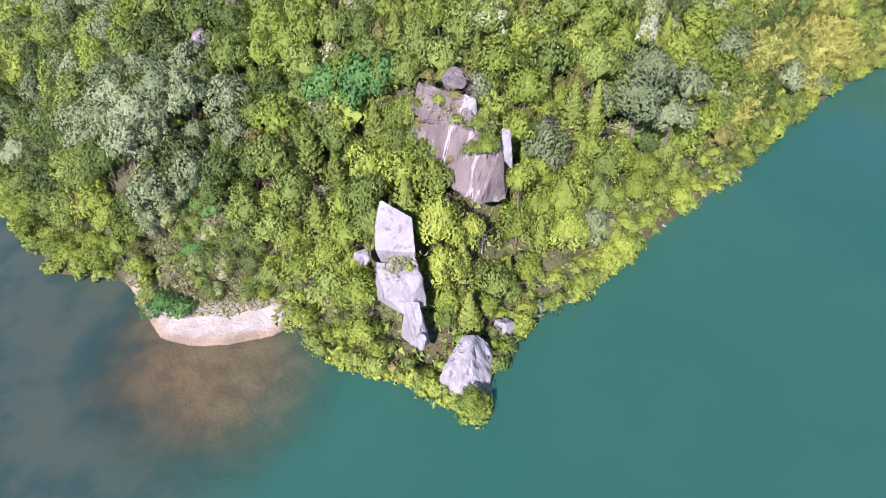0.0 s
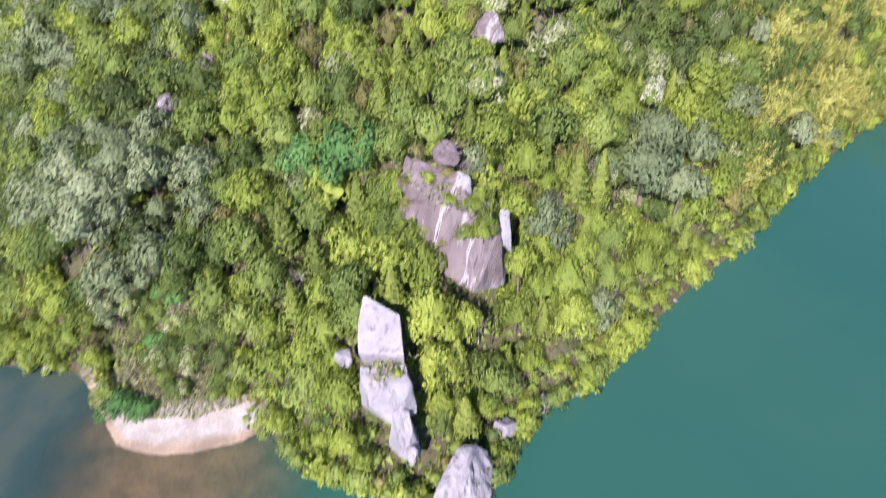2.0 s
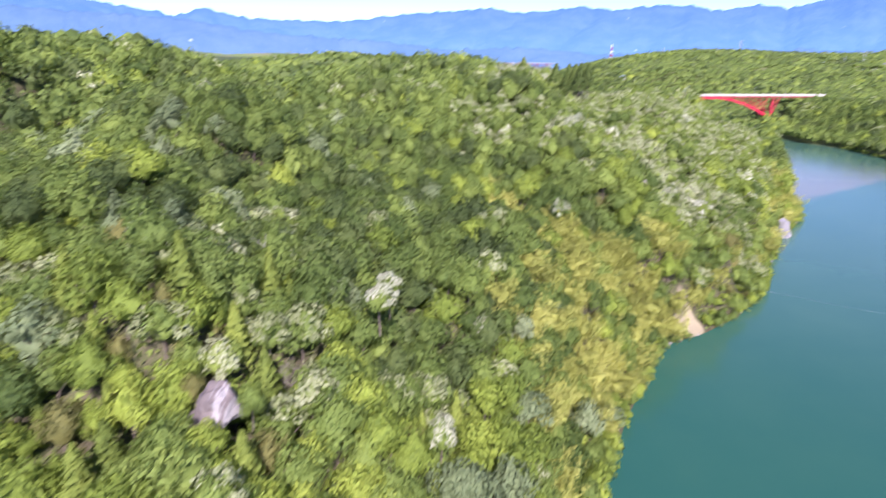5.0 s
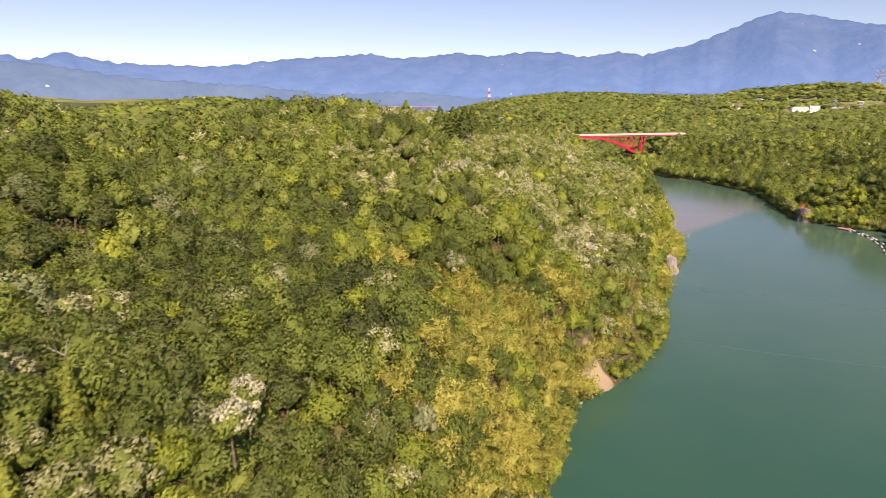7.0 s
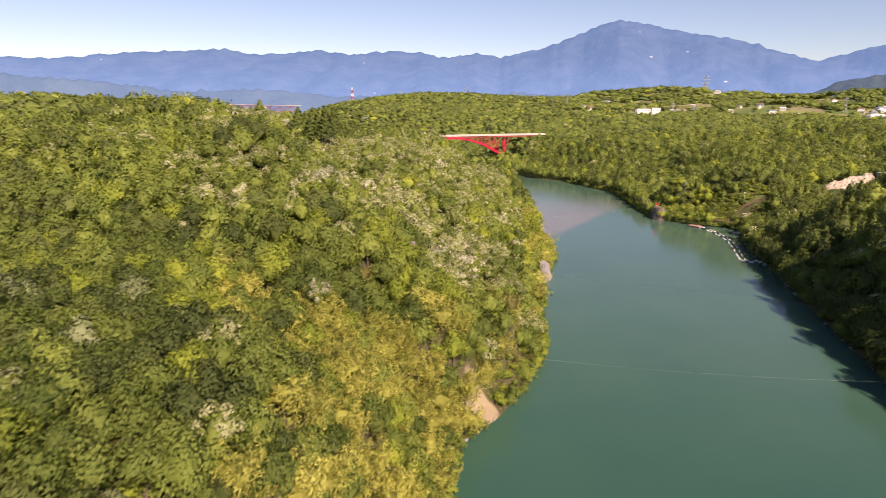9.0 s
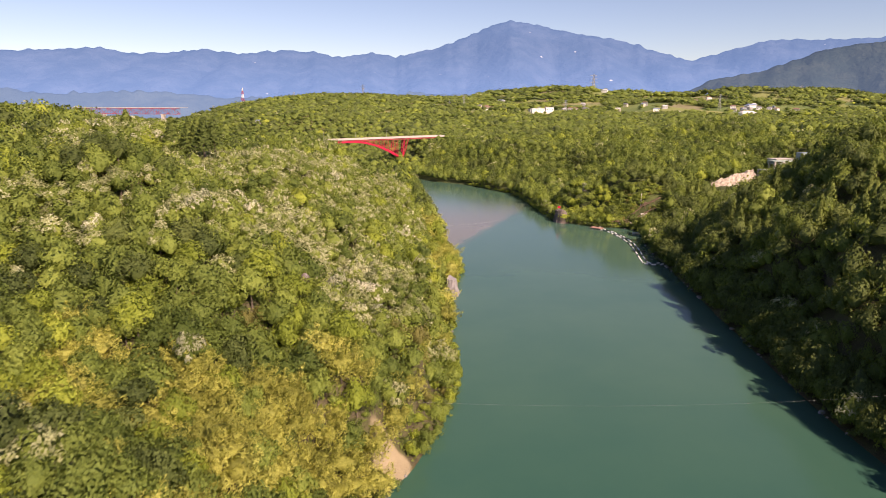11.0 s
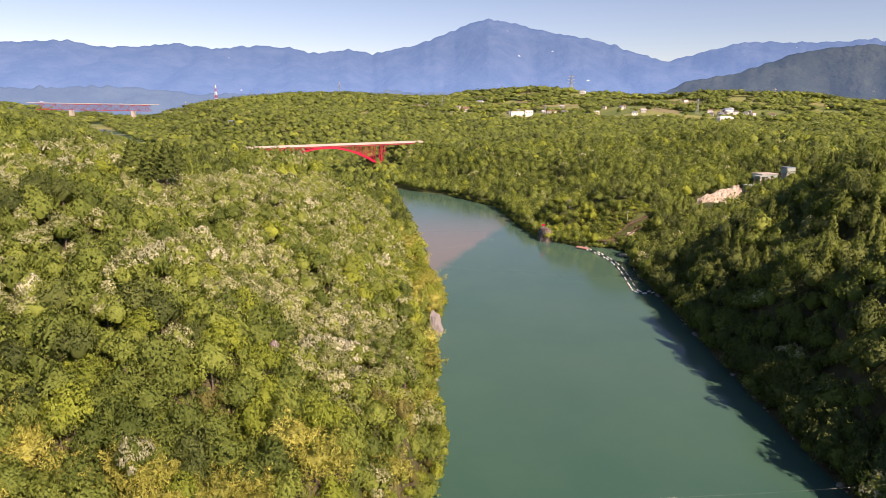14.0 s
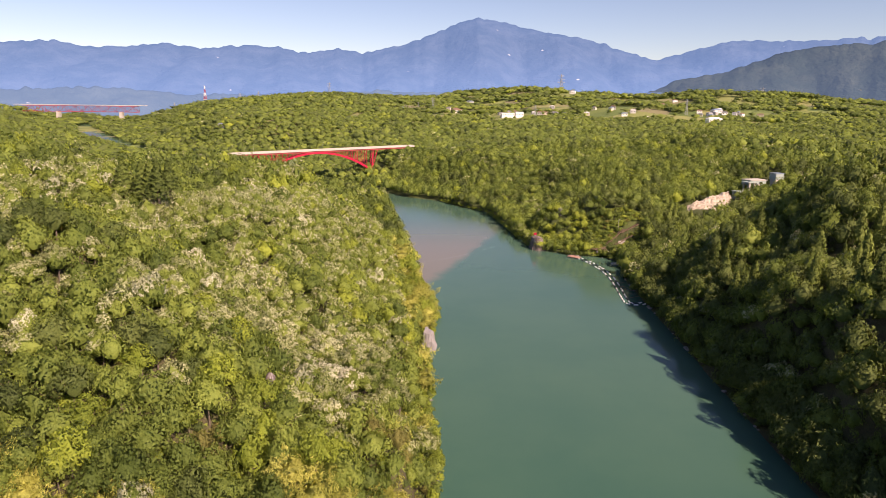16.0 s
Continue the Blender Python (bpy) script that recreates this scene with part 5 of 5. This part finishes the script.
turn = Matrix((ALONG, -ACROSS, Vector((0, 0, 1)))).transposed()
bm = bmesh.new()
add_box(bm, (LENGTH + 90, 9.0, 0.9), on_deck(LENGTH / 2 - 30, 0, 0.45), turn)
bridge_part("deck", bm, CONCRETE, "pale concrete deck")
bm = bmesh.new()
add_box(bm, (LENGTH + 90, 7.0, 0.06), on_deck(LENGTH / 2 - 30, 0, -0.04), turn)
bridge_part("roadway", bm, ASPHALT, "grey asphalt roadway")
for side in (-4.3, 4.3):
    bm = bmesh.new()
    add_box(bm, (LENGTH + 90, 0.3, 1.2), on_deck(LENGTH / 2 - 30, side, -0.55), turn)
    bridge_part("parapet", bm, CONCRETE)
for side in (-3.4, 3.4):
    bm = bmesh.new()
    add_box(bm, (LENGTH + 20, 0.6, 1.7), on_deck(LENGTH / 2, side, 1.7), turn)
    bridge_part("girder", bm, RUST_RED)
    bm = bmesh.new()
    steps = 26
    for k in range(steps):
        s, e = S0 + (S1 - S0) * k / steps, S0 + (S1 - S0) * (k + 1) / steps
        p, q = on_deck(s, side), on_deck(e, side)
        p.z, q.z = arch_height(s), arch_height(e)
        add_bar(bm, p - (q - p) * 0.04, q + (q - p) * 0.04, 1.3, 2.1)
    bridge_part("arch_rib", bm, RED, "bright red arch rib")
    last = None
    for k in range(1, 22):
        s = S0 + (S1 - S0) * k / 22
        foot, head = on_deck(s, side), on_deck(s, side, 2.5)
        foot.z = arch_height(s)
        if head.z - foot.z > 1.2:
            bm = bmesh.new()
            add_bar(bm, foot, head, 0.6)
            bridge_part("column", bm, RED)
            if last and abs(last[2] - k) == 1:
                bm = bmesh.new()
                add_bar(bm, last[0] if k > 11 else last[1], head if k > 11 else foot, 0.32)
                bridge_part("diagonal", bm, RED)
            last = (foot, head, k)
    for s, lean in ((S0, -2.5), (S1, 2.5)):
        bm = bmesh.new()
        foot = on_deck(s, side)
        foot.z = SPRING - 1
        add_bar(bm, foot, on_deck(s + lean, side, 2.4), 1.3)
        bridge_part("end_post", bm, RED)
        bm = bmesh.new()
        add_bar(bm, foot, on_deck(s + lean * 3.4, side, 2.4), 0.8)
        bridge_part("strut", bm, RED)
        bm = bmesh.new()
        add_box(bm, (5, 3, 7), foot - Vector((0, 0, 3)), turn)
        bridge_part("abutment", bm, CONCRETE)
for k in range(0, 23):
    s = S0 + (S1 - S0) * k / 22
    bm = bmesh.new()
    p, q = on_deck(s, -3.4), on_deck(s, 3.4)
    p.z = q.z = arch_height(s)
    add_bar(bm, p, q, 0.5)
    bridge_part("cross_beam", bm, RED)
for z in (SPRING + 6, SPRING + 13, SPRING + 20):
    bm = bmesh.new()
    p, q = on_deck(S1 + 0.8, -3.4), on_deck(S1 + 0.8, 3.4)
    p.z = q.z = z
    add_bar(bm, p, q, 0.5)
    bridge_part("cross_beam", bm, RED)
for s in (20, 62, 103, 144, 182):
    lamp = thing("lamp_post", "slender grey lamp post on the bridge deck", "lamp post", on_deck(s, -4.0, 0), "lamp posts on the bridge")
    bm = bmesh.new()
    add_rod(bm, (0, 0, 0), (0, 0, 8.5), 0.14, 0.09, 6)
    part("post", bm, STEEL, lamp)
    bm = bmesh.new()
    add_rod(bm, (0, 0, 8.4), (ACROSS.x * 1.6, ACROSS.y * 1.6, 8.8), 0.08, 0.06, 5)
    part("arm", bm, STEEL, lamp)
    bm = bmesh.new()
    add_box(bm, (0.7, 0.35, 0.18), (ACROSS.x * 1.7, ACROSS.y * 1.7, 8.75))
    part("lantern", bm, WHITE, lamp)


# ---- the far truss bridge ----
L2, R2 = Vector((-1500, 2300, 62)), Vector((-1092, 2304, 64))
truss = thing("truss_bridge", "long faded red steel truss bridge over the far valley", "bridge", L2)
far_turn = (R2 - L2).to_track_quat("X", "Z").to_matrix()
span2 = (R2 - L2).length
bm = bmesh.new()
add_box(bm, (span2 + 60, 20, 1.8), (span2 / 2, 0, 0), None)
part("deck", bm, CONCRETE, truss, "pale deck")
for side in (-8, 8):
    for z, name in ((-3.0, "top_chord"), (-23, "bottom_chord")):
        bm = bmesh.new()
        add_box(bm, (span2, 1.1, 1.6), (span2 / 2, side, z), None)
        part(name, bm, RUST_RED, truss)
    for k in range(20):
        x0, x1 = span2 * k / 20, span2 * (k + 1) / 20
        bm = bmesh.new()
        add_bar(bm, (x0, side, -3 if k % 2 else -23), (x1, side, -23 if k % 2 else -3), 1.0)
        part("diagonal", bm, RUST_RED, truss)
        bm = bmesh.new()
        add_bar(bm, (x1, side, -23), (x1, side, -3), 0.7)
        part("post", bm, RUST_RED, truss)
for x in (span2 * 0.30, span2 * 0.85):
    bm = bmesh.new()
    add_box(bm, (9, 18, 70), (x, 0, -58), None)
    part("pier", bm, CONCRETE, truss)


# ---- pylons, masts and houses of the plateau ----
def pylon(x, y, z, tall, label="grey steel lattice pylon on the plateau", paint=None, arms=3):
    ob = thing("pylon" if arms else "radio_mast", label, "pylon" if arms else "mast", (x, y, z), "pylons" if arms else "")
    w, t = tall * 0.085, tall * 0.008
    stages = 6
    for k in range(stages):
        z0, z1 = tall * k / stages, tall * (k + 1) / stages
        w0, w1 = w * (1 - k / stages * 0.86), w * (1 - (k + 1) / stages * 0.86)
        bm = bmesh.new()
        c0 = [Vector((sx * w0, sy * w0, z0 - (2 if k == 0 else 0))) for sx, sy in ((1, 1), (-1, 1), (-1, -1), (1, -1))]
        c1 = [Vector((sx * w1, sy * w1, z1)) for sx, sy in ((1, 1), (-1, 1), (-1, -1), (1, -1))]
        for q in range(4):
            add_bar(bm, c0[q], c1[q], t)
            add_bar(bm, c0[q], c1[(q + 1) % 4], t * 0.7)
            add_bar(bm, c0[(q + 1) % 4], c1[q], t * 0.7)
            add_bar(bm, c1[q], c1[(q + 1) % 4], t * 0.7)
        part("stage", bm, (paint[k % 2] if paint else STEEL), ob)
    for k in range(arms):
        bm = bmesh.new()
        zz, reach = tall * (0.70 + 0.12 * k), tall * (0.17 - 0.02 * k)
        for s in (-1, 1):
            add_bar(bm, (0, 0, zz + tall * 0.02), (s * reach, 0, zz), t)
            add_bar(bm, (0, 0, zz - tall * 0.02), (s * reach, 0, zz), t)
        part("cross_arm", bm, STEEL, ob)
    return ob


def stand(x, y, sink=0.0):
    return float(ground(x, y)[0]) - sink


for x, y, tall in ((-28, 1500, 34), (-62, 1510, 22), (182, 1300, 30), (-560, 1950, 34), (478, 2690, 105), (-900, 2850, 60), (160, 2850, 60), (40, 2800, 48), (1340, 2750, 75), (1720, 2700, 70), (-480, 2700, 60), (560, 1500, 34), (-1150, 2750, 55)):
    pylon(x, y, stand(x, y), tall)
pylon(-806, 2180, stand(-806, 2180), 66, "red and white lattice radio mast", (RUST_RED, WHITE), 0)

ROOFS = [plain("roof_grey", (0.22, 0.22, 0.24), 0.6), plain("roof_brown", (0.24, 0.15, 0.11), 0.7), plain("roof_pale", (0.60, 0.60, 0.62), 0.5), plain("roof_blue", (0.20, 0.27, 0.36), 0.5)]
WALLS = [WHITE, plain("wall_cream", (0.62, 0.56, 0.46), 0.8), plain("wall_grey", (0.45, 0.45, 0.45), 0.8)]
GLASS = plain("dark_glass", (0.03, 0.035, 0.04), 0.15, vary=0.1)


def house(x, y, z, w, d, h, roof, wall, turn, label, flat=False):
    ob = thing("house", label, "house", (x, y, z), "houses of the plateau", turn)
    bm = bmesh.new()
    add_box(bm, (w, d, h + 3), (0, 0, h / 2 - 1.5))
    part("wall", bm, wall, ob)
    bm = bmesh.new()
    if flat:
        add_box(bm, (w + 0.8, d + 0.8, 0.6), (0, 0, h + 0.3))
    else:
        v = [bm.verts.new(c) for c in ((-w / 2 - 0.7, -d / 2 - 0.7, h), (w / 2 + 0.7, -d / 2 - 0.7, h), (w / 2 + 0.7, d / 2 + 0.7, h), (-w / 2 - 0.7, d / 2 + 0.7, h), (-w / 2 + d * 0.3, 0, h + d * 0.28), (w / 2 - d * 0.3, 0, h + d * 0.28))]
        for f in ((0, 1, 5, 4), (2, 3, 4, 5), (1, 2, 5), (3, 0, 4), (3, 2, 1, 0)):
            bm.faces.new([v[q] for q in f])
    part("roof", bm, roof, ob)
    for q in range(max(2, int(w // 5))):
        bm = bmesh.new()
        add_box(bm, (1.8, 0.14, 1.3), (-w / 2 + w * (q + 0.5) / max(2, int(w // 5)), -d / 2 - 0.05, h * 0.58))
        part("window", bm, GLASS, ob)
    return ob


house(128, 1318, stand(128, 1318, -1), 26, 18, 7, ROOFS[2], WHITE, 4, "long white works building with a flat roof", True)
house(152, 1322, stand(152, 1322, -1), 16, 16, 10, ROOFS[2], WHITE, 4, "tall white works building with a flat roof", True)
rng = np.random.default_rng(41)
made = 0
while made < 84:
    if made < 44:
        fx, fy, rx, ry = FIELDS[int(rng.integers(len(FIELDS)))]
        a, q = rng.uniform(0, 6.283), rng.uniform(0.2, 0.95)
        x, y = fx + math.cos(a) * rx * q, fy + math.sin(a) * ry * q
    else:
        y = rng.uniform(1260, 2350)
        x = rng.uniform(-0.45, 0.50) * y
    if made >= 44 and ripple(np.array([x]), np.array([y * 1.8]), 31, 260)[0] + 0.44 - min(max((y - 1900) / 1500, 0), 0.5) < 0.40 or abs(float(shore_distance(x, y))) < 40:
        continue
    big = rng.random() < 0.15
    roof = int(rng.integers(4))
    house(x, y, stand(x, y), rng.uniform(16, 30) if big else rng.uniform(9, 14), rng.uniform(9, 14) if big else rng.uniform(7, 9), rng.uniform(5, 8), ROOFS[roof], WALLS[int(rng.integers(3))], rng.uniform(-40, 40),
          ("pale walled house with a %s tiled roof among fields") % ("grey", "brown", "pale", "blue")[roof])
    made += 1


# ---- the works, landing stage and boom on the other bank ----
def box_thing(name, label, category, at, pieces, turn=0.0):
    ob = thing(name, label, category, at, "", turn)
    for piece, size, where, material in pieces:
        bm = bmesh.new()
        add_box(bm, size, where)
        bmesh.ops.bevel(bm, geom=bm.edges[:], offset=min(size) * 0.06, segments=1, affect="EDGES")
        part(piece, bm, material, ob)
    return ob


GREEN_GREY = plain("grey_green_paint", (0.34, 0.42, 0.40), 0.6)
z = stand(250, 512)
box_thing("works_building", "grey-green concrete works hall on tall legs", "building", (250, 512, 33), [
    ("hall", (16, 10, 4), (6, 4, 3), GREEN_GREY), ("roof", (17, 11, 0.5), (6, 4, 5.3), CONCRETE), ("frame", (1.2, 1.2, 14), (-5, -3, -3), CONCRETE), ("frame", (1.2, 1.2, 14), (0, -3, -3), CONCRETE),
    ("frame", (1.2, 1.2, 14), (-5, 3, -3), CONCRETE), ("frame", (1.2, 1.2, 14), (0, 3, -3), CONCRETE), ("platform", (9, 8, 0.8), (-2.5, 0, 4), GREEN_GREY), ("chute", (2.2, 2.2, 10), (3, -4, -2), CONCRETE),
    ("window", (2.4, 0.2, 1.4), (3, -1.1, 3.2), GLASS), ("window", (2.4, 0.2, 1.4), (8, -1.1, 3.2), GLASS), ("leg", (1, 1, 20), (12, 0, -8), CONCRETE), ("leg", (1, 1, 20), (12, 8, -8), CONCRETE)], 18)
box_thing("works_shed", "grey shed beside the works hall", "shed", (236, 503, 27.5), [("wall", (8, 6, 6), (0, 0, 0), WALLS[2]), ("roof", (8.8, 6.8, 0.4), (0, 0, 3.2), GREEN_GREY), ("door", (1.8, 0.2, 2.4), (-1, -3.05, -1.5), GLASS)], 18)
box_thing("works_tank", "pale blue-green rooftop tank house", "building", (278, 528, 40), [("wall", (9, 7, 5), (0, 0, 0), GREEN_GREY), ("roof", (9.6, 7.6, 0.4), (0, 0, 2.7), ROOFS[3]), ("base", (8, 6, 14), (0, 0, -9), CONCRETE)], 18)
landing = thing("landing_stage", "weathered brown timber landing with sloping walkways above the inlet", "jetty", (112, 413, 1.0))


def above(x, y, up):
    """A place so far over the ground, as seen from the landing's own base."""
    return Vector((x - 112, y - 413, max(float(ground(x, y)[0]), 0.3) + up - 1.0))


bm = bmesh.new()
add_box(bm, (9, 4.5, 0.4), above(106, 411, 1.8), pose(0, 0, 0, 0, 0, 24).to_3x3())
part("platform", bm, TIMBER, landing)
for a, b, wide in (((102, 409), (112, 413.5), 2.2), ((109, 415), (122, 419), 2.4), ((120, 418), (132, 421), 2.4), ((110, 411), (127, 415), 2.0), ((97, 412), (107, 413), 2.0)):
    bm = bmesh.new()
    a, b = above(*a, 2.0), above(*b, 2.0)
    side = (b - a).cross(Vector((0, 0, 1))).normalized()
    up = side.cross(b - a).normalized()
    m = Matrix((((b - a).normalized()), side, up)).transposed()
    add_box(bm, ((b - a).length, wide, 0.3), (a + b) / 2, m)
    for q in range(int((b - a).length / 1.2)):
        add_box(bm, (0.5, wide + 0.1, 0.16), a.lerp(b, (q + 0.5) * 1.2 / (b - a).length) + up * 0.22, m)
    walkway = part("walkway", bm, TIMBER, landing, "brown boarded walkway")
    for q in range(4):
        for edge in (-0.46, 0.46):
            p = a.lerp(b, (q + 0.4) / 4) + side * wide * edge
            bm = bmesh.new()
            add_rod(bm, p + Vector((0, 0, -3.4)), p + Vector((0, 0, 1.0)), 0.11, 0.09, 6)
            part("post", bm, TIMBER, walkway)
for x, y, wide in ((114, 410.0, 9), (121, 413.5, 8), (105, 407.6, 7)):
    bm = bmesh.new()
    add_box(bm, (wide, 0.7, 2.6), above(x, y, 0.7), pose(0, 0, 0, 0, 0, 14).to_3x3())
    bmesh.ops.bevel(bm, geom=bm.edges[:], offset=0.08, segments=1, affect="EDGES")
    part("retaining_wall", bm, CONCRETE, landing, "pale stained concrete wall")
light_pole = thing("lamp_post", "slender white lamp post beside the landing", "lamp post", (118.5, 419.5, float(ground(118.5, 419.5)[0])))
bm = bmesh.new()
add_rod(bm, (0, 0, -2), (0, 0, 9.0), 0.16, 0.10, 7)
part("post", bm, WHITE, light_pole)
bm = bmesh.new()
add_box(bm, (0.9, 0.4, 0.25), (0.3, 0, 9.05))
part("lantern", bm, WHITE, light_pole)
box_thing("raft", "reddish timber raft moored at the end of the boom", "raft", (85.5, 400, 0.25), [("deck", (8, 4.5, 0.5), (0, 0, 0.3), plain("faded_pink_boards", (0.42, 0.24, 0.20), 0.8)), ("float", (8, 0.9, 0.7), (0, -1.8, -0.1), BLACK), ("float", (8, 0.9, 0.7), (0, 1.8, -0.1), BLACK)], -40)
box_thing("river_marker", "small red marker board on the rock point", "marker", (63.0, 424, 9.2), [("post", (0.3, 0.3, 3), (0, 0, -0.6), STEEL), ("board", (2.0, 0.4, 1.5), (0, 0, 1.2), RED)], 10)
boat = thing("boat", "small white open boat moored by the boom", "boat", (108.5, 384, 0.0), "", 12)
bm = bmesh.new()
ring = [[bm.verts.new((x, y * w, z)) for x, y in ((-3, 0.9), (0, 1.1), (2.2, 0.8), (3.6, 0), (2.2, -0.8), (0, -1.1), (-3, -0.9))] for w, z in ((0.6, -0.2), (1.0, 0.8), (0.85, 0.8), (0.5, 0.1))]
for a, b in zip(ring, ring[1:]):
    for q in range(7):
        bm.faces.new((a[q], a[(q + 1) % 7], b[(q + 1) % 7], b[q]))
bm.faces.new(ring[0][::-1])
bm.faces.new(ring[-1])
part("hull", bm, WHITE, boat)
for x in (-1.6, 0.6):
    bm = bmesh.new()
    add_box(bm, (0.4, 1.7, 0.1), (x, 0, 0.6))
    part("thwart", bm, TIMBER, boat)

BOOM = [(87, 398), (92, 386), (95.5, 370), (96.5, 354), (95.5, 336), (93.5, 318), (92.6, 306), (95, 302.5), (99.5, 302.5), (104, 305)]
boom = thing("float_boom", "floating boom of white and dark floats roped across the inlet", "boom", (87, 398, 0))
bm_rope = bmesh.new()
count = 0
for off in (0.0, 2.6):
    for (ax, ay), (bx, by) in zip(BOOM, BOOM[1:]):
        length = math.hypot(bx - ax, by - ay)
        ux, uy = (bx - ax) / length, (by - ay) / length
        ox, oy = -uy * off, ux * off
        add_rod(bm_rope, (ax - 87 + ox, ay - 398 + oy, 0.12), (bx - 87 + ox, by - 398 + oy, 0.12), 0.12, None, 5)
        m = max(1, int(length / 3.4))
        for k in range(m):
            p = Vector((ax + (bx - ax) * (k + 0.5) / m - 87 + ox, ay + (by - ay) * (k + 0.5) / m - 398 + oy, 0.15))
            e = Vector((ux, uy, 0)) * 1.0
            bm = bmesh.new()
            add_rod(bm, p - e, p + e, 0.42, None, 8)
            add_rod(bm, p - e * 1.25, p - e, 0.12, 0.42, 8)
            add_rod(bm, p + e, p + e * 1.25, 0.42, 0.12, 8)
            part("float", bm, WHITE if (count % 3 != 1 or off == 0 and by < 310) else BLACK, boom)
            count += 1
part("rope", bm_rope, BLACK, boom)
rng = np.random.default_rng(3)
for k in range(16):
    x, y = rng.uniform(98, 103), rng.uniform(306, 345)
    bm = bmesh.new()
    a = rng.uniform(0, 3.1)
    e = Vector((math.cos(a), math.sin(a), 0)) * rng.uniform(0.8, 2.2)
    add_rod(bm, -e, e, 0.2, 0.12, 6)
    log = part("driftwood_log", bm, TIMBER)
    log.location = (x, y, 0.05)
    tagged(log, "weathered driftwood log caught behind the boom", "log", "driftwood")

# cables slung across the river
for k, (p, q, sag) in enumerate((((-14, 106, 17.5), (118, 121, 17.0), 2.5), ((-10, 330, 14), (63.6, 428, 12.0), 3.0))):
    pts = [Vector(p).lerp(Vector(q), t / 24) - Vector((0, 0, sag * 4 * (t / 24) * (1 - t / 24))) for t in range(25)]
    V = [tuple(c + Vector((0.012 * math.cos(a), 0, 0.012 * math.sin(a)))) for c in pts for a in (0.0, 2.1, 4.2)]
    Q = [(3 * r + s, 3 * r + (s + 1) % 3, 3 * r + 3 + (s + 1) % 3, 3 * r + 3 + s) for r in range(24) for s in range(3)]
    tagged(new("river_cable", mesh_from("river_cable", V, Q, materials=[STEEL])), "thin grey cable slung across the river", "cable", "cables across the river")
